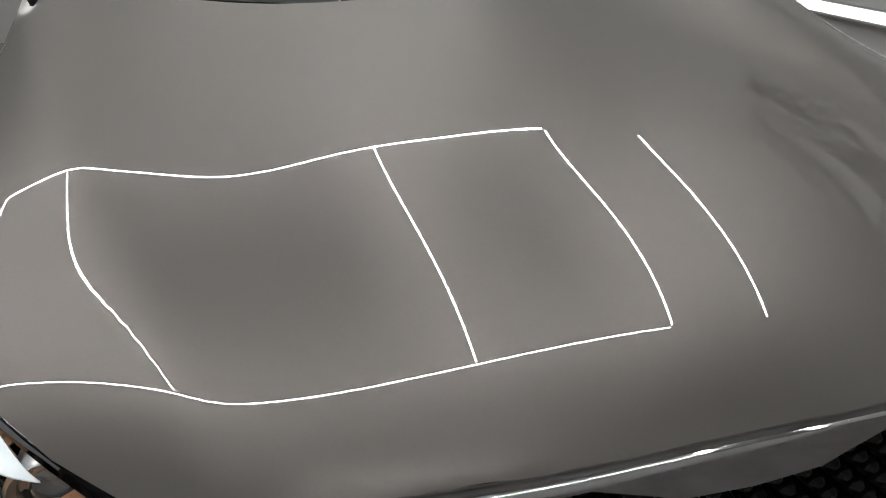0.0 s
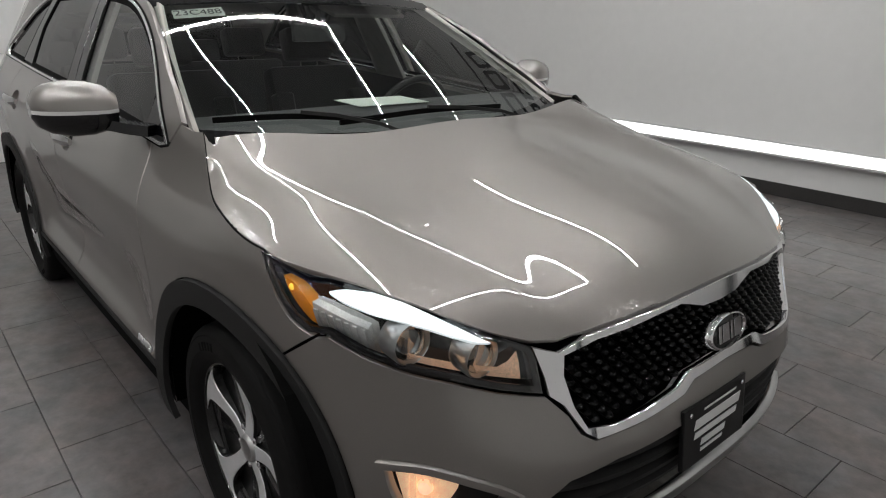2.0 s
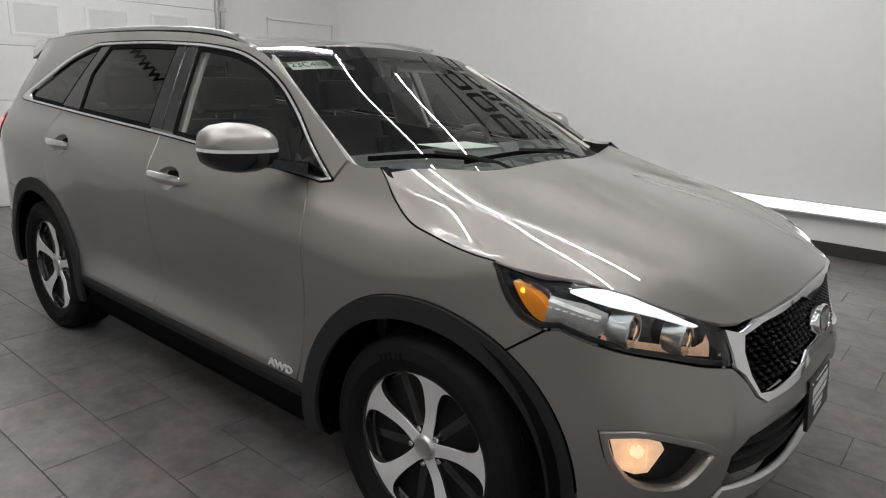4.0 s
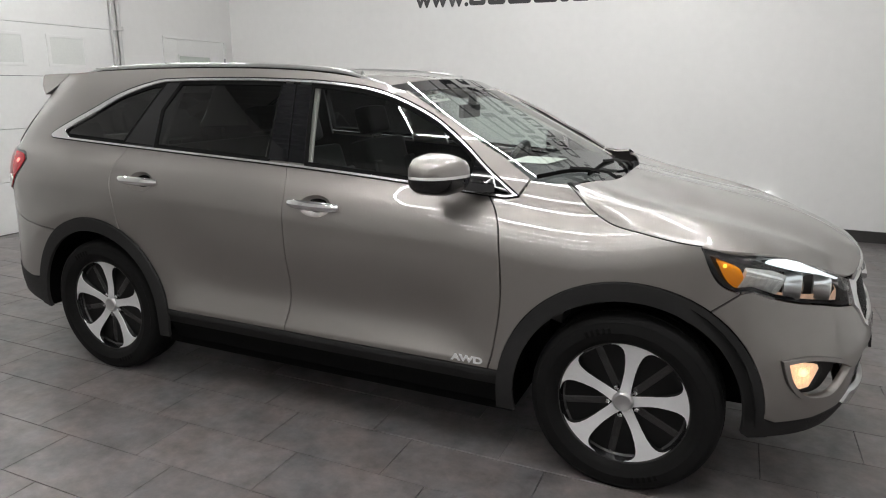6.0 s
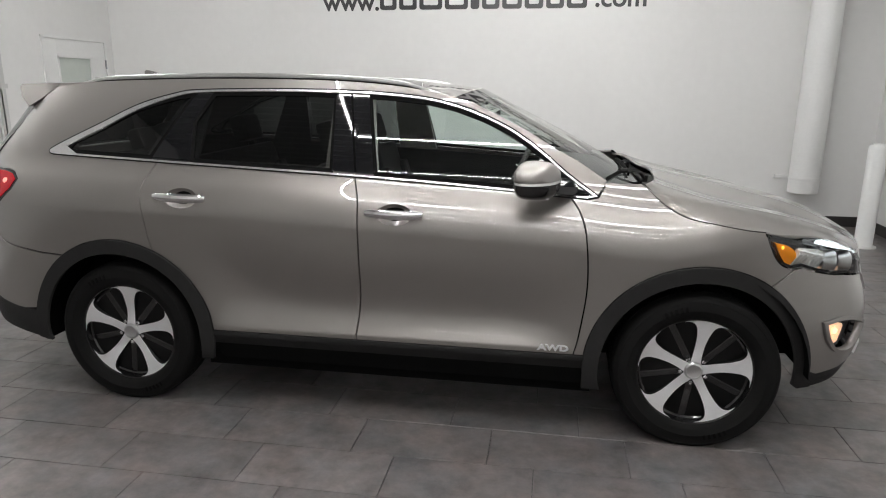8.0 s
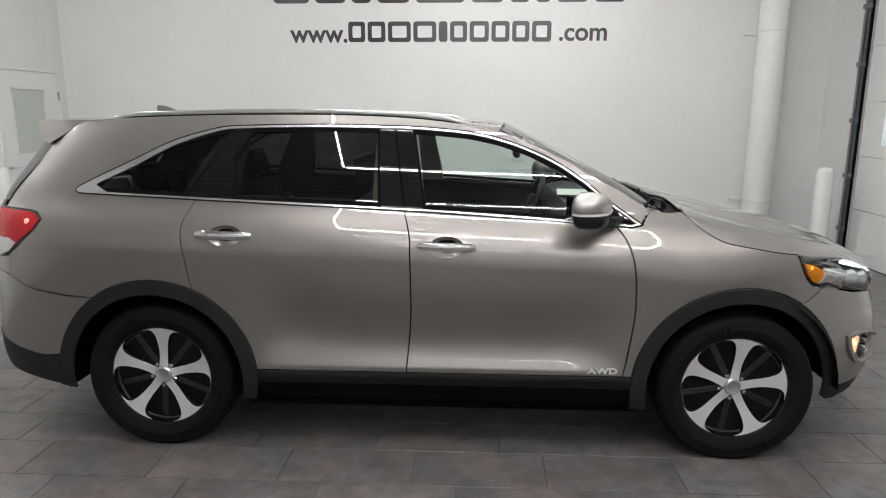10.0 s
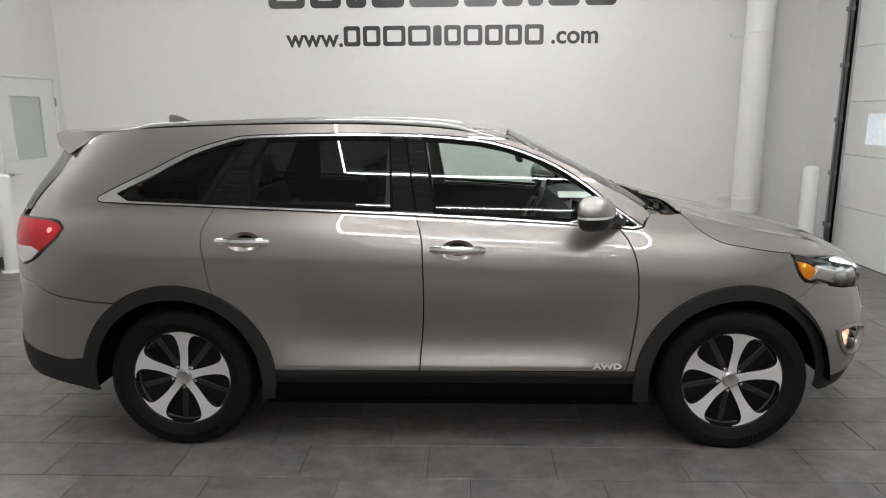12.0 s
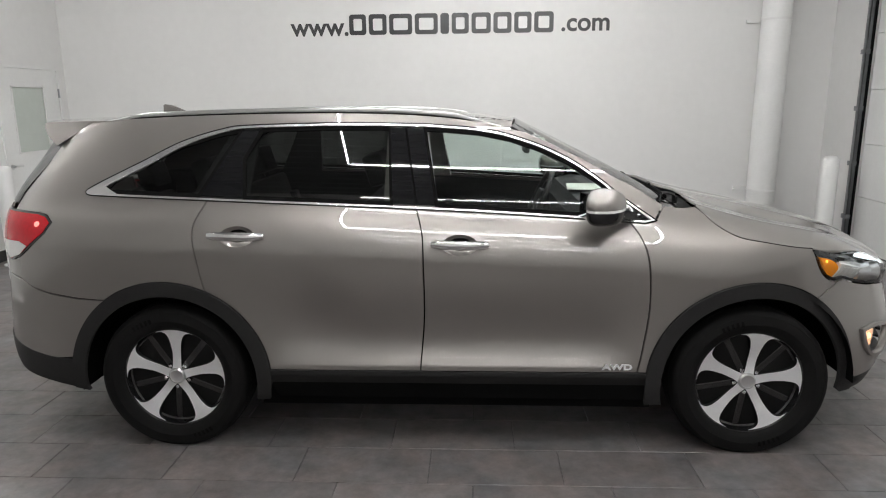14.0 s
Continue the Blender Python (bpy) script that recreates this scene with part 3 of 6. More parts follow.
    window("front_door_window", [(-0.085, low(-0.09)), (0.69, low(0.69)), (0.72, low(0.72) + 0.02), (0.70, ups(0.70) - 0.002)] + line(0.68, -0.13, 22) + [(-0.145, ups(-0.14))], GLASS, "clear tinted glass")
    # pillar covers
    shell("pillar_cover", [(-0.295, low(-0.29) - 0.006), (-0.186, low(-0.19) - 0.006), (-0.245, ups(-0.24) + 0.01), (-0.318, ups(-0.31) + 0.01)], S, GLOSSBLACK, car, 0.05, 0.002, 0.01, -0.001)
    shell("pillar_cover", [(-0.18, low(-0.18) - 0.006), (-0.095, low(-0.1) - 0.006), (-0.155, ups(-0.16) + 0.01), (-0.238, ups(-0.24) + 0.01)], S, GLOSSBLACK, car, 0.05, 0.002, 0.01, -0.001)
    shell("pillar_cover", [(-1.205, low(-1.2) - 0.006), (-1.0, low(-1.0) - 0.006), (-1.015, 1.41), (-0.94, ups(-0.94) + 0.01), (-1.03, ups(-1.03) + 0.01)], S, GLOSSBLACK, car, 0.05, 0.002, 0.01, -0.003)
    shell("pillar_gap", [(-0.205, low(-0.2) - 0.006), (-0.165, low(-0.17) - 0.006), (-0.225, ups(-0.22) + 0.01), (-0.262, ups(-0.26) + 0.01)], S, SEAL, car, 0.05, 0.0, 0.006, -0.006)
    shell("mirror_sail", [(0.70, low(0.70) - 0.006), (0.875, low(0.875) - 0.004), (0.80, 1.19), (0.715, ups(0.71))], S, GLOSSBLACK, car, 0.04, 0.0, 0.01, -0.002)
    return door, back


def thing_part(name, poly, S, fine, car, holes):
    return shell(name, poly, S, PAINT, car, fine, 0.0036, 0.02, holes=holes)


def cup_ring(x, z):
    return [(x + 0.082 * math.cos(a), z - 0.004 + 0.046 * math.sin(a)) for a in np.linspace(0, 2 * math.pi, 41)[:-1]]


def handle(x, z, s, parent):
    """A chrome pull handle over a dished cup."""
    y = side(x, z)
    pts = [(x - 0.130 + 0.26 * i / 16, s * (y + 0.010 + 0.024 * math.sin(math.pi * min(max(i / 16, 0.02), 0.98)) ** 0.5), z + 0.004 - 0.004 * (i / 16)) for i in range(17)]
    oval = [(0.013 * math.cos(a), 0.0215 * math.sin(a)) for a in np.linspace(0, 2 * math.pi, 17)[:-1]]
    h = part("door_handle", sweep(pts, oval, scale=lambda t: 0.62 + 0.38 * math.sin(math.pi * t) ** 0.4), CHROME, parent, "chrome pull handle", True)
    dish = lambda u, v, lift=0.0: Vector((u, s * (side(u, v) - 0.034 * max(0.0, 1 - ((u - x) / 0.082) ** 2 - ((v - z + 0.004) / 0.046) ** 2) ** 0.75), v))
    shell("handle_cup", cup_ring(x, z), dish, PAINT, h, 0.008, 0.0, 0.0)
    return h


def build_vehicle():
    car = thing("suv", "bronze grey sport utility vehicle with black wheel-arch cladding", "car")
    for s in (-1, 1):
        door, back = flank(s, car)
        handle(0.02, 1.03, s, door)
        handle(-1.01, 1.072, s, back)
    # hood
    P = lambda a, z: front(radians(a), z)
    front_edge = [(26.8, 0.868), (24.0, 0.853), (20.8, 0.880), (15.4, 0.893), (10, 0.898), (5.5, 0.900), (0, 0.902)]
    lamp_edge = [(52, 0.995), (48.9, 0.978), (46.5, 0.984), (42.7, 0.978), (39.2, 0.961), (34.7, 0.932), (30.2, 0.899)]
    half = smooth_line([(1.238, 0.0), (1.232, -0.2), (1.21, -0.4), (1.17, -0.6), (1.125, -0.73), (1.105, -0.79)], 5)
    half += [(x, -side(x, z) + 0.001) for x, z in smooth_line(HOOD_SEAM[::-1])[1:]]
    half += [P(a, z) for a, z in lamp_edge] + [P(a, z) for a, z in front_edge]
    rim = [(x, side(x, z), z) for x, z in smooth_line(HOOD_SEAM)] + [(*P(a, z), z + 0.002) for a, z in smooth_line(front_edge[2:], 4)]
    HOOD_RIM.append(np.array([(x, abs(y), z - hood(x, y)) for x, y, z in rim]))
    poly = half + [(x, -y) for x, y in half[::-1][1:-1]]
    shell("hood", poly, on_hood, PAINT, car, 0.0145, 0.0015, 0.016, out=lambda c, n: n.z > 0)
    # roof
    rl = [(x, -side(x, roof_edge(x)) + 0.005) for x in np.linspace(-1.92, 0.22, 24)]
    rf = [(0.258, -0.60), (0.280, -0.4), (0.296, -0.2), (0.302, 0.0)]
    half = rl + rf
    shell("roof", half + [(x, -y) for x, y in half[::-1][1:]], on_roof, PAINT, car, 0.04, 0.0, 0.012, out=lambda c, n: n.z > 0)
    # windscreen: black band, glass
    W = lambda u, v, lift=0.0: glass_front(u, v) + Vector((0.5, 0, 0.87)) * lift
    full = [(0.0, y) for y in np.linspace(-0.8, 0.8, 30)] + [(1.0, y) for y in np.linspace(0.8, -0.8, 30)]
    glassp = [(0.05, y) for y in np.linspace(-0.772, 0.772, 30)] + [(0.91, y) for y in np.linspace(0.772, -0.772, 30)]
    up = lambda c, n: n.z > 0
    shell("windscreen_border", full, W, GLOSSBLACK, car, 0.04, 0.0, 0.006, 0.0, out=up, holes=[glassp])
    g = shell("windscreen", glassp, W, GLASS, car, 0.05, 0.0, 0.0, 0.0, "clear laminated windscreen", out=up)
    g.visible_shadow = False
    # nose
    build_nose(car)
    build_tail(car)
    return car


def build_nose(car):
    F = on_front
    out = lambda c, n: n.x > -0.2 and n.x * 1.0 + n.y * c.y > 0
    lamp_low = [(46.6, 0.847), (42.7, 0.820), (38.0, 0.800), (33.5, 0.788), (29.6, 0.772), (25.2, 0.760)]
    chrome_low = [(24.2, 0.74), (23.0, 0.715), (21.9, 0.675), (20.4, 0.655), (14.7, 0.664), (8.5, 0.680), (6.5, 0.700), (0, 0.706)]
    seam = [turn(1.66, 0.768), turn(1.752, 0.838)]
    half = deg((0, 0.615), (10, 0.612), (18, 0.60), (23, 0.575), (25.5, 0.53), (26, 0.44), (28, 0.385), (34, 0.358), (41, 0.352)) + [turn(1.862, 0.375)]
    half += [turn(x, z) for x, z in arc(FRONT_HUB, RIM_Z, 0.497, 4, 54, 16)]
    half += seam + deg(*lamp_low) + deg(*chrome_low[:-1]) + deg((0, 0.706))
    half = half[:1] + half[1:]
    right = half
    poly = right[:-1] + [right[-1]] + [(-u, v) for u, v in right[::-1][1:-1]]
    fogring = smooth_line(deg((41.5, 0.598), (36.3, 0.612), (30.6, 0.588), (27.9, 0.560), (27.9, 0.540), (31.5, 0.446), (37.1, 0.446), (40.2, 0.51), (41.5, 0.598)), 5)[:-1]
    mirror = lambda pl: [(-u, v) for u, v in pl[::-1]]
    shell("bumper", poly, F, PAINT, car, 0.02, 0.002, 0.012, out=out, holes=[fogring, mirror(fogring)])
    # intake, skid strip, lip
    intake = deg((0, 0.613), (10, 0.610), (18, 0.598), (23, 0.572), (25.3, 0.53), (25.8, 0.44), (20, 0.425), (10, 0.418), (0, 0.416))
    shell("lower_intake", both(intake), F, CLAD, car, 0.04, 0.0, 0.0, -0.05, out=out)
    for z in (0.455, 0.495, 0.535, 0.575):
        bars = both(deg((0, z), (12, z), (24, z), (24, z + 0.012), (12, z + 0.012), (0, z + 0.012)))
        shell("intake_slat", bars, F, CLAD, car, 0.05, 0.0, 0.03, -0.02, out=out)
    shell("skid_strip", both(deg((0, 0.345), (12, 0.35), (22, 0.36), (27, 0.385), (26, 0.43), (20, 0.422), (10, 0.415), (0, 0.413))), F, SATIN, car, 0.03, 0.0, 0.02, 0.008, "brushed silver skid strip", out=out)
    lip = deg((0, 0.345), (12, 0.348), (22, 0.356), (28, 0.38), (34, 0.355), (41, 0.349)) + [turn(1.862, 0.372), turn(1.858, 0.305)] + deg((41, 0.284), (33, 0.284), (25, 0.29), (0, 0.30))
    shell("lower_lip", both(lip), F, CLAD, car, 0.03, 0.0, 0.03, -0.004, out=out)
    # grille
    mesh_half = deg((0, 0.854), (3.6, 0.858), (5.0, 0.868), (7.7, 0.884), (11.5, 0.880), (19.8, 0.864), (23.4, 0.842), (23.5, 0.80), (22.6, 0.735), (21.3, 0.686), (18.5, 0.680), (14.3, 0.690), (9.4, 0.706), (7.3, 0.728), (0, 0.732))
    ring_half = deg((0, 0.899), (5.5, 0.897), (15.4, 0.889), (20.8, 0.876), (24.0, 0.850), (26.6, 0.866), (25.4, 0.80), (25.0, 0.762), (23.6, 0.74), (22.5, 0.705), (21.6, 0.678), (20.3, 0.660), (14.7, 0.669), (8.6, 0.685), (6.6, 0.706), (0, 0.711))
    grille = shell("grille_surround", both(ring_half), F, CHROME, car, 0.02, 0.001, 0.02, 0.006, "chrome grille surround", out=out, holes=[both(mesh_half)])
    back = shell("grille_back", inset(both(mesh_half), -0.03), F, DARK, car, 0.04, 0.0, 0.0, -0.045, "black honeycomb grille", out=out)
    poly = both(mesh_half)
    k = 0
    u0 = 1.1 * radians(22)
    row = 0
    z = 0.690
    while z < 0.885:
        n = int(2 * u0 / 0.031)
        for i in range(n + 1):
            u = -u0 + (i + (row % 2) * 0.5) * 0.031
            if inside(np.array([u]), np.array([z]), inset(poly, 0.006))[0]:
                c = F(u, z, -0.012)
                a = u / 1.1
                boss = GRILLE_BOSS()
                ob = new("grille_cell", boss)
                ob.parent = back
                ob.matrix_basis = Matrix.Translation(c) @ Matrix.Rotation(-a, 4, "Z")
        z += 0.0165
        row += 1
    # badge: chrome oval without lettering
    bx = front(0, 0.778)[0]
    m = Matrix.Translation((bx - 0.004, 0, 0.778)) @ Matrix.Rotation(radians(78), 4, "Y") @ Matrix.Diagonal((0.5, 1, 1, 1))
    badge = part("badge", lathe([(0.088, 0.0), (0.088, 0.020), (0.084, 0.026), (0.078, 0.027), (0.076, 0.022)], m, 56), CHROME, car, "chrome oval badge", True)
    part("badge_face", lathe([(0.0765, 0.010), (0.0765, 0.0225), (0.04, 0.024)], m, 56), GLOSSBLACK, badge, "", True)
    for y, w in ((-0.042, 0.012), (-0.016, 0.030), (0.012, 0.009), (0.040, 0.032)):
        part("badge_bar", boxed((-0.022 / 0.5, y - w / 2, 0.0225), (0.022 / 0.5, y + w / 2, 0.0275), 0.001, m), CHROME, badge)
    # number plate board with plain bars
    y0 = -0.06
    px = front(0, 0.575)[0] - 0.004
    m = Matrix.Translation((px, y0, 0.570)) @ Matrix.Rotation(radians(-6), 4, "Y")
    plate = part("front_plate", boxed((-0.006, -0.145, -0.078), (0.006, 0.145, 0.078), 0.004, m), PLATEBLACK, car, "black dealer plate with white bars")
    slant = Matrix.Identity(4)
    slant[1][2] = 0.35
    for y1, y2, z1, z2 in ((-0.075, 0.075, 0.052, 0.057), (-0.105, 0.105, 0.014, 0.038), (-0.095, 0.10, -0.010, 0.006), (-0.055, 0.055, -0.036, -0.020), (-0.05, 0.05, -0.052, -0.044)):
        part("plate_bar", boxed((0.0055, y1, z1), (0.0075, y2, z2), 0.0, m @ slant), WHITEINK, plate)
    for y in (-0.12, 0.12):
        part("plate_screw", lathe([(0.006, 0), (0.006, 0.004), (0.003, 0.006)], m @ Matrix.Translation((0.006, y, 0.062)) @ Matrix.Rotation(radians(90), 4, "Y"), 12), CHROME, plate)
    for s in (1, -1):
        head_lamp(s, car)
        fog_lamp(s, fogring, car)


def GRILLE_BOSS():
    if "boss" not in CACHE:
        bm = bmesh.new()
        pts = [(-0.0135, 0), (-0.007, 0.0075), (0.007, 0.0075), (0.0135, 0), (0.007, -0.0075), (-0.007, -0.0075)]
        a = [bm.verts.new((-0.02, y, z)) for y, z in pts]
        b = [bm.verts.new((0.0, y * 0.8, z * 0.8)) for y, z in pts]
        c = [bm.verts.new((0.006, y * 0.35, z * 0.35)) for y, z in pts]
        for p, q in ((a, b), (b, c)):
            for i in range(6):
                bm.faces.new((p[i], p[(i + 1) % 6], q[(i + 1) % 6], q[i]))
        bm.faces.new(c)
        bmesh.ops.recalc_face_normals(bm, faces=bm.faces)
        me = bpy.data.meshes.new("grille_cell")
        bm.to_mesh(me)
        bm.free()
        me.materials.append(GRILLEBLACK)
        CACHE["boss"] = me
    return CACHE["boss"]


CACHE = {}


def head_lamp(s, car):
    F = lambda u, v, lift=0.0: on_front(s * u, v, lift)
    out = lambda c, n: n.x + n.y * c.y > 0
    lamp = [(55.6, 1.000), (53.9, 0.994), (51.5, 0.984), (48.9, 0.972), (46.5, 0.977), (42.7, 0.971), (39.2, 0.954), (34.7, 0.925), (30.2, 0.892), (26.7, 0.864),
            (26.1, 0.84), (25.5, 0.766), (29.6, 0.778), (33.5, 0.794), (38.0, 0.806), (42.7, 0.826), (46.6, 0.852), (49.2, 0.846), (51.5, 0.868), (53.4, 0.91), (54.8, 0.960)]
    outline = deg(*lamp)
    # the clear cover bulges forward of the nose between its edges
    us = [1.1 * radians(q) for q in (25.5, 30, 34, 39, 43, 46.5, 49, 52, 55.6)]
    tops, feet = (0.80, 0.892, 0.92, 0.953, 0.972, 0.977, 0.973, 0.986, 1.0), (0.766, 0.779, 0.795, 0.81, 0.828, 0.852, 0.846, 0.875, 0.99)
    swell = (0.0, 0.028, 0.042, 0.05, 0.055, 0.05, 0.04, 0.025, 0.0)

    def bulge(u, v):
        hi, lo = float(np.interp(u, us, tops)), float(np.interp(u, us, feet))
        t = min(1.0, max(0.0, (hi - v) / max(0.02, hi - lo)))
        return float(np.interp(u, us, swell)) * math.sin(math.pi * t ** 0.6)

    G = lambda u, v, lift=0.0: F(u, v, lift + bulge(u, v))
    lens = shell("headlamp", outline, G, LENS, car, 0.03, 0.001, 0.0, 0.002, "clear headlamp with black inner trim", out=out)
    lens.visible_shadow = False
    # deep black tub
    shell("lamp_tub", outline, F, GLOSSBLACK, lens, 0.03, 0.0, 0.0, -0.06, out=out)
    rim_in = inset(outline, 0.012)
    shell("lamp_rim", outline, F, GLOSSBLACK, lens, 0.03, 0.0, 0.012, -0.003, out=out, holes=[rim_in])
    # light guide: a sloping ledge just behind the cover
    ga = [1.1 * radians(q) for q in (30.4, 31.8, 33.6, 36.1, 38.6, 41.5, 44.1, 46.0)]
    back = (0.886, 0.897, 0.913, 0.934, 0.954, 0.968, 0.969, 0.969), (0.012, 0.008, 0.004, 0.002, 0.004, 0.008, 0.012, 0.03)
    lip = (0.882, 0.890, 0.903, 0.918, 0.928, 0.941, 0.955, 0.964), (0.016, 0.026, 0.033, 0.035, 0.036, 0.044, 0.045, 0.038)

    def ledge(u, v, lift=0.0):
        t = v / 0.04
        z, l = ((1 - t) * float(np.interp(u, ga, back[k])) + t * float(np.interp(u, ga, lip[k])) for k in (0, 1))
        return F(u, z + 0.7 * lift, l + lift)

    strip = [(45.9, 0.018), (45.2, 0.003), (43.5, 0.0), (38.0, 0.0), (33.0, 0.002), (31.0, 0.012), (30.5, 0.022), (31.2, 0.034), (33.0, 0.040), (38.0, 0.040), (43.5, 0.040), (45.4, 0.033), (45.9, 0.018)]
    shell("light_guide", smooth_line([(1.1 * radians(q), w) for q, w in strip], 3)[:-1], ledge, DRL, lens, 0.006, 0.0, 0.006, -0.004, "white light guide", out=lambda c, n: n.z > 0)
    # silver liner behind the signal and the projectors
    shell("lamp_liner", deg((47.8, 0.935), (43.5, 0.925), (41.0, 0.905), (40.6, 0.83), (43.0, 0.838), (47.0, 0.858)), G, CRYSTAL, lens, 0.02, 0.0, 0.0, -0.050, "silver lamp liner", out=out)
    # turn signal and ribbed reflector
    shell("turn_signal", smooth_line(deg((52.6, 0.955), (51.2, 0.952), (49.6, 0.935), (48.2, 0.90), (48.0, 0.855), (49.6, 0.868), (51.2, 0.905), (52.6, 0.955)), 3)[:-1], G, AMBER, lens, 0.012, 0.0, 0.03, -0.035, "amber turn signal", out=out)
    part("signal_led", lathe([(0.008, -0.004), (0.007, 0.001), (0.001, 0.002)], Matrix.Translation(G(1.1 * radians(51.2), 0.938, -0.034)) @ Matrix.Rotation(radians(90), 4, "Y") @ Matrix.Rotation(radians(50 * s), 4, "X"), 14), AMBERLIT, lens, "lit amber element", True)
    shell("reflector", deg((48.2, 0.925), (42.0, 0.892), (41.4, 0.806), (45.6, 0.828), (47.4, 0.842), (47.9, 0.88)), G, CRYSTAL, lens, 0.012, 0.0, 0.03, -0.031, "clear ribbed reflector", out=out)
    for k in range(7):
        a = 42.3 + 0.9 * k
        shell("reflector_rib", deg((a, 0.822 + 0.002 * k), (a + 0.45, 0.822 + 0.002 * k), (a + 0.5, 0.888 + 0.0035 * k), (a, 0.888 + 0.0035 * k)), G, CRYSTAL, lens, 0.02, 0.0, 0.012, -0.027, out=out)
    # projectors
    for a, z, r, lit in ((38.4, 0.860, 0.042, 0.9), (31.6, 0.838, 0.040, 1.0)):
        c = G(1.1 * radians(a), z, -0.062)
        m = Matrix.Translation(c) @ Matrix.Rotation(radians(90), 4, "Y") @ Matrix.Rotation(0, 4, "X")
        p = part("projector_ring", lathe([(r + 0.004, -0.03), (r + 0.007, 0.02), (r + 0.003, 0.026), (r, 0.022), (r - 0.004, -0.01)], m, 40), SATIN, lens, "silver projector ring", True)
        part("projector_bowl", lathe([(r - 0.003, -0.02), (r - 0.003, 0.004), (r * 0.5, -0.004), (0.008, -0.012)], m, 36), REFLECT, p, "", True)
        part("bulb", lathe([(0.034, -0.010), (0.032, 0.001), (0.018, 0.004), (0.002, 0.005)], m, 20), BULB, p, "warm glowing bulb", True)
        g = part("projector_lens", lathe([(r - 0.002, 0.006), (r * 0.92, 0.018), (r * 0.7, 0.028), (r * 0.4, 0.034), (0.003, 0.036)], m, 36), LENS, p, "", True)
        g.visible_shadow = False
    shell("lamp_floor", deg((41.0, 0.815), (33.5, 0.797), (27.0, 0.778), (27.4, 0.838), (29.5, 0.812), (34, 0.822), (41.0, 0.838)), G, WARMREFLECT, lens, 0.02, 0.0, 0.0, -0.045, "lamp floor with warm bulb glow put into its colour", out=out)


def fog_lamp(s, ring, car):
    F = lambda u, v, lift=0.0: on_front(s * u, v, lift)
    out = lambda c, n: n.x + n.y * c.y > 0
    hole = inset(ring, 0.015)
    bez = shell("fog_bezel", ring, F, PAINT, car, 0.012, 0.0, 0.032, 0.014, "bronze grey fog lamp bezel", out=out, holes=[hole])
    shell("fog_recess", inset(hole, -0.004), F, CLAD, bez, 0.02, 0.0, 0.0, -0.045, "", out=out)
    poly = deg((39.6, 0.571), (36.8, 0.575), (33.6, 0.562), (33.3, 0.548), (34.9, 0.480), (36.4, 0.473), (38.5, 0.486))
    shell("fog_reflector", poly, F, FOGLIT, bez, 0.012, 0.0, 0.02, -0.028, "lit warm fog lamp", out=out)
    c = F(1.1 * radians(36.4), 0.540, -0.020)
    part("fog_bulb", lathe([(0.018, -0.012), (0.016, 0.0), (0.009, 0.007), (0.001, 0.009)], Matrix.Translation(c) @ Matrix.Rotation(radians(-36 * s), 4, "Z") @ Matrix.Rotation(radians(90), 4, "Y"), 18), BULB, bez, "warm glowing bulb", True)
    for k in range(5):
        a = 35.1 + 0.75 * k
        shell("fog_rib", deg((a, 0.490), (a + 0.22, 0.490), (a + 0.22, 0.562), (a, 0.562)), F, FOGLIT, bez, 0.02, 0.0, 0.008, -0.022, out=out)
    g = shell("fog_lens", inset(poly, -0.004), F, LENS, bez, 0.02, 0.0, 0.0, -0.018, "", out=out)
    g.visible_shadow = False


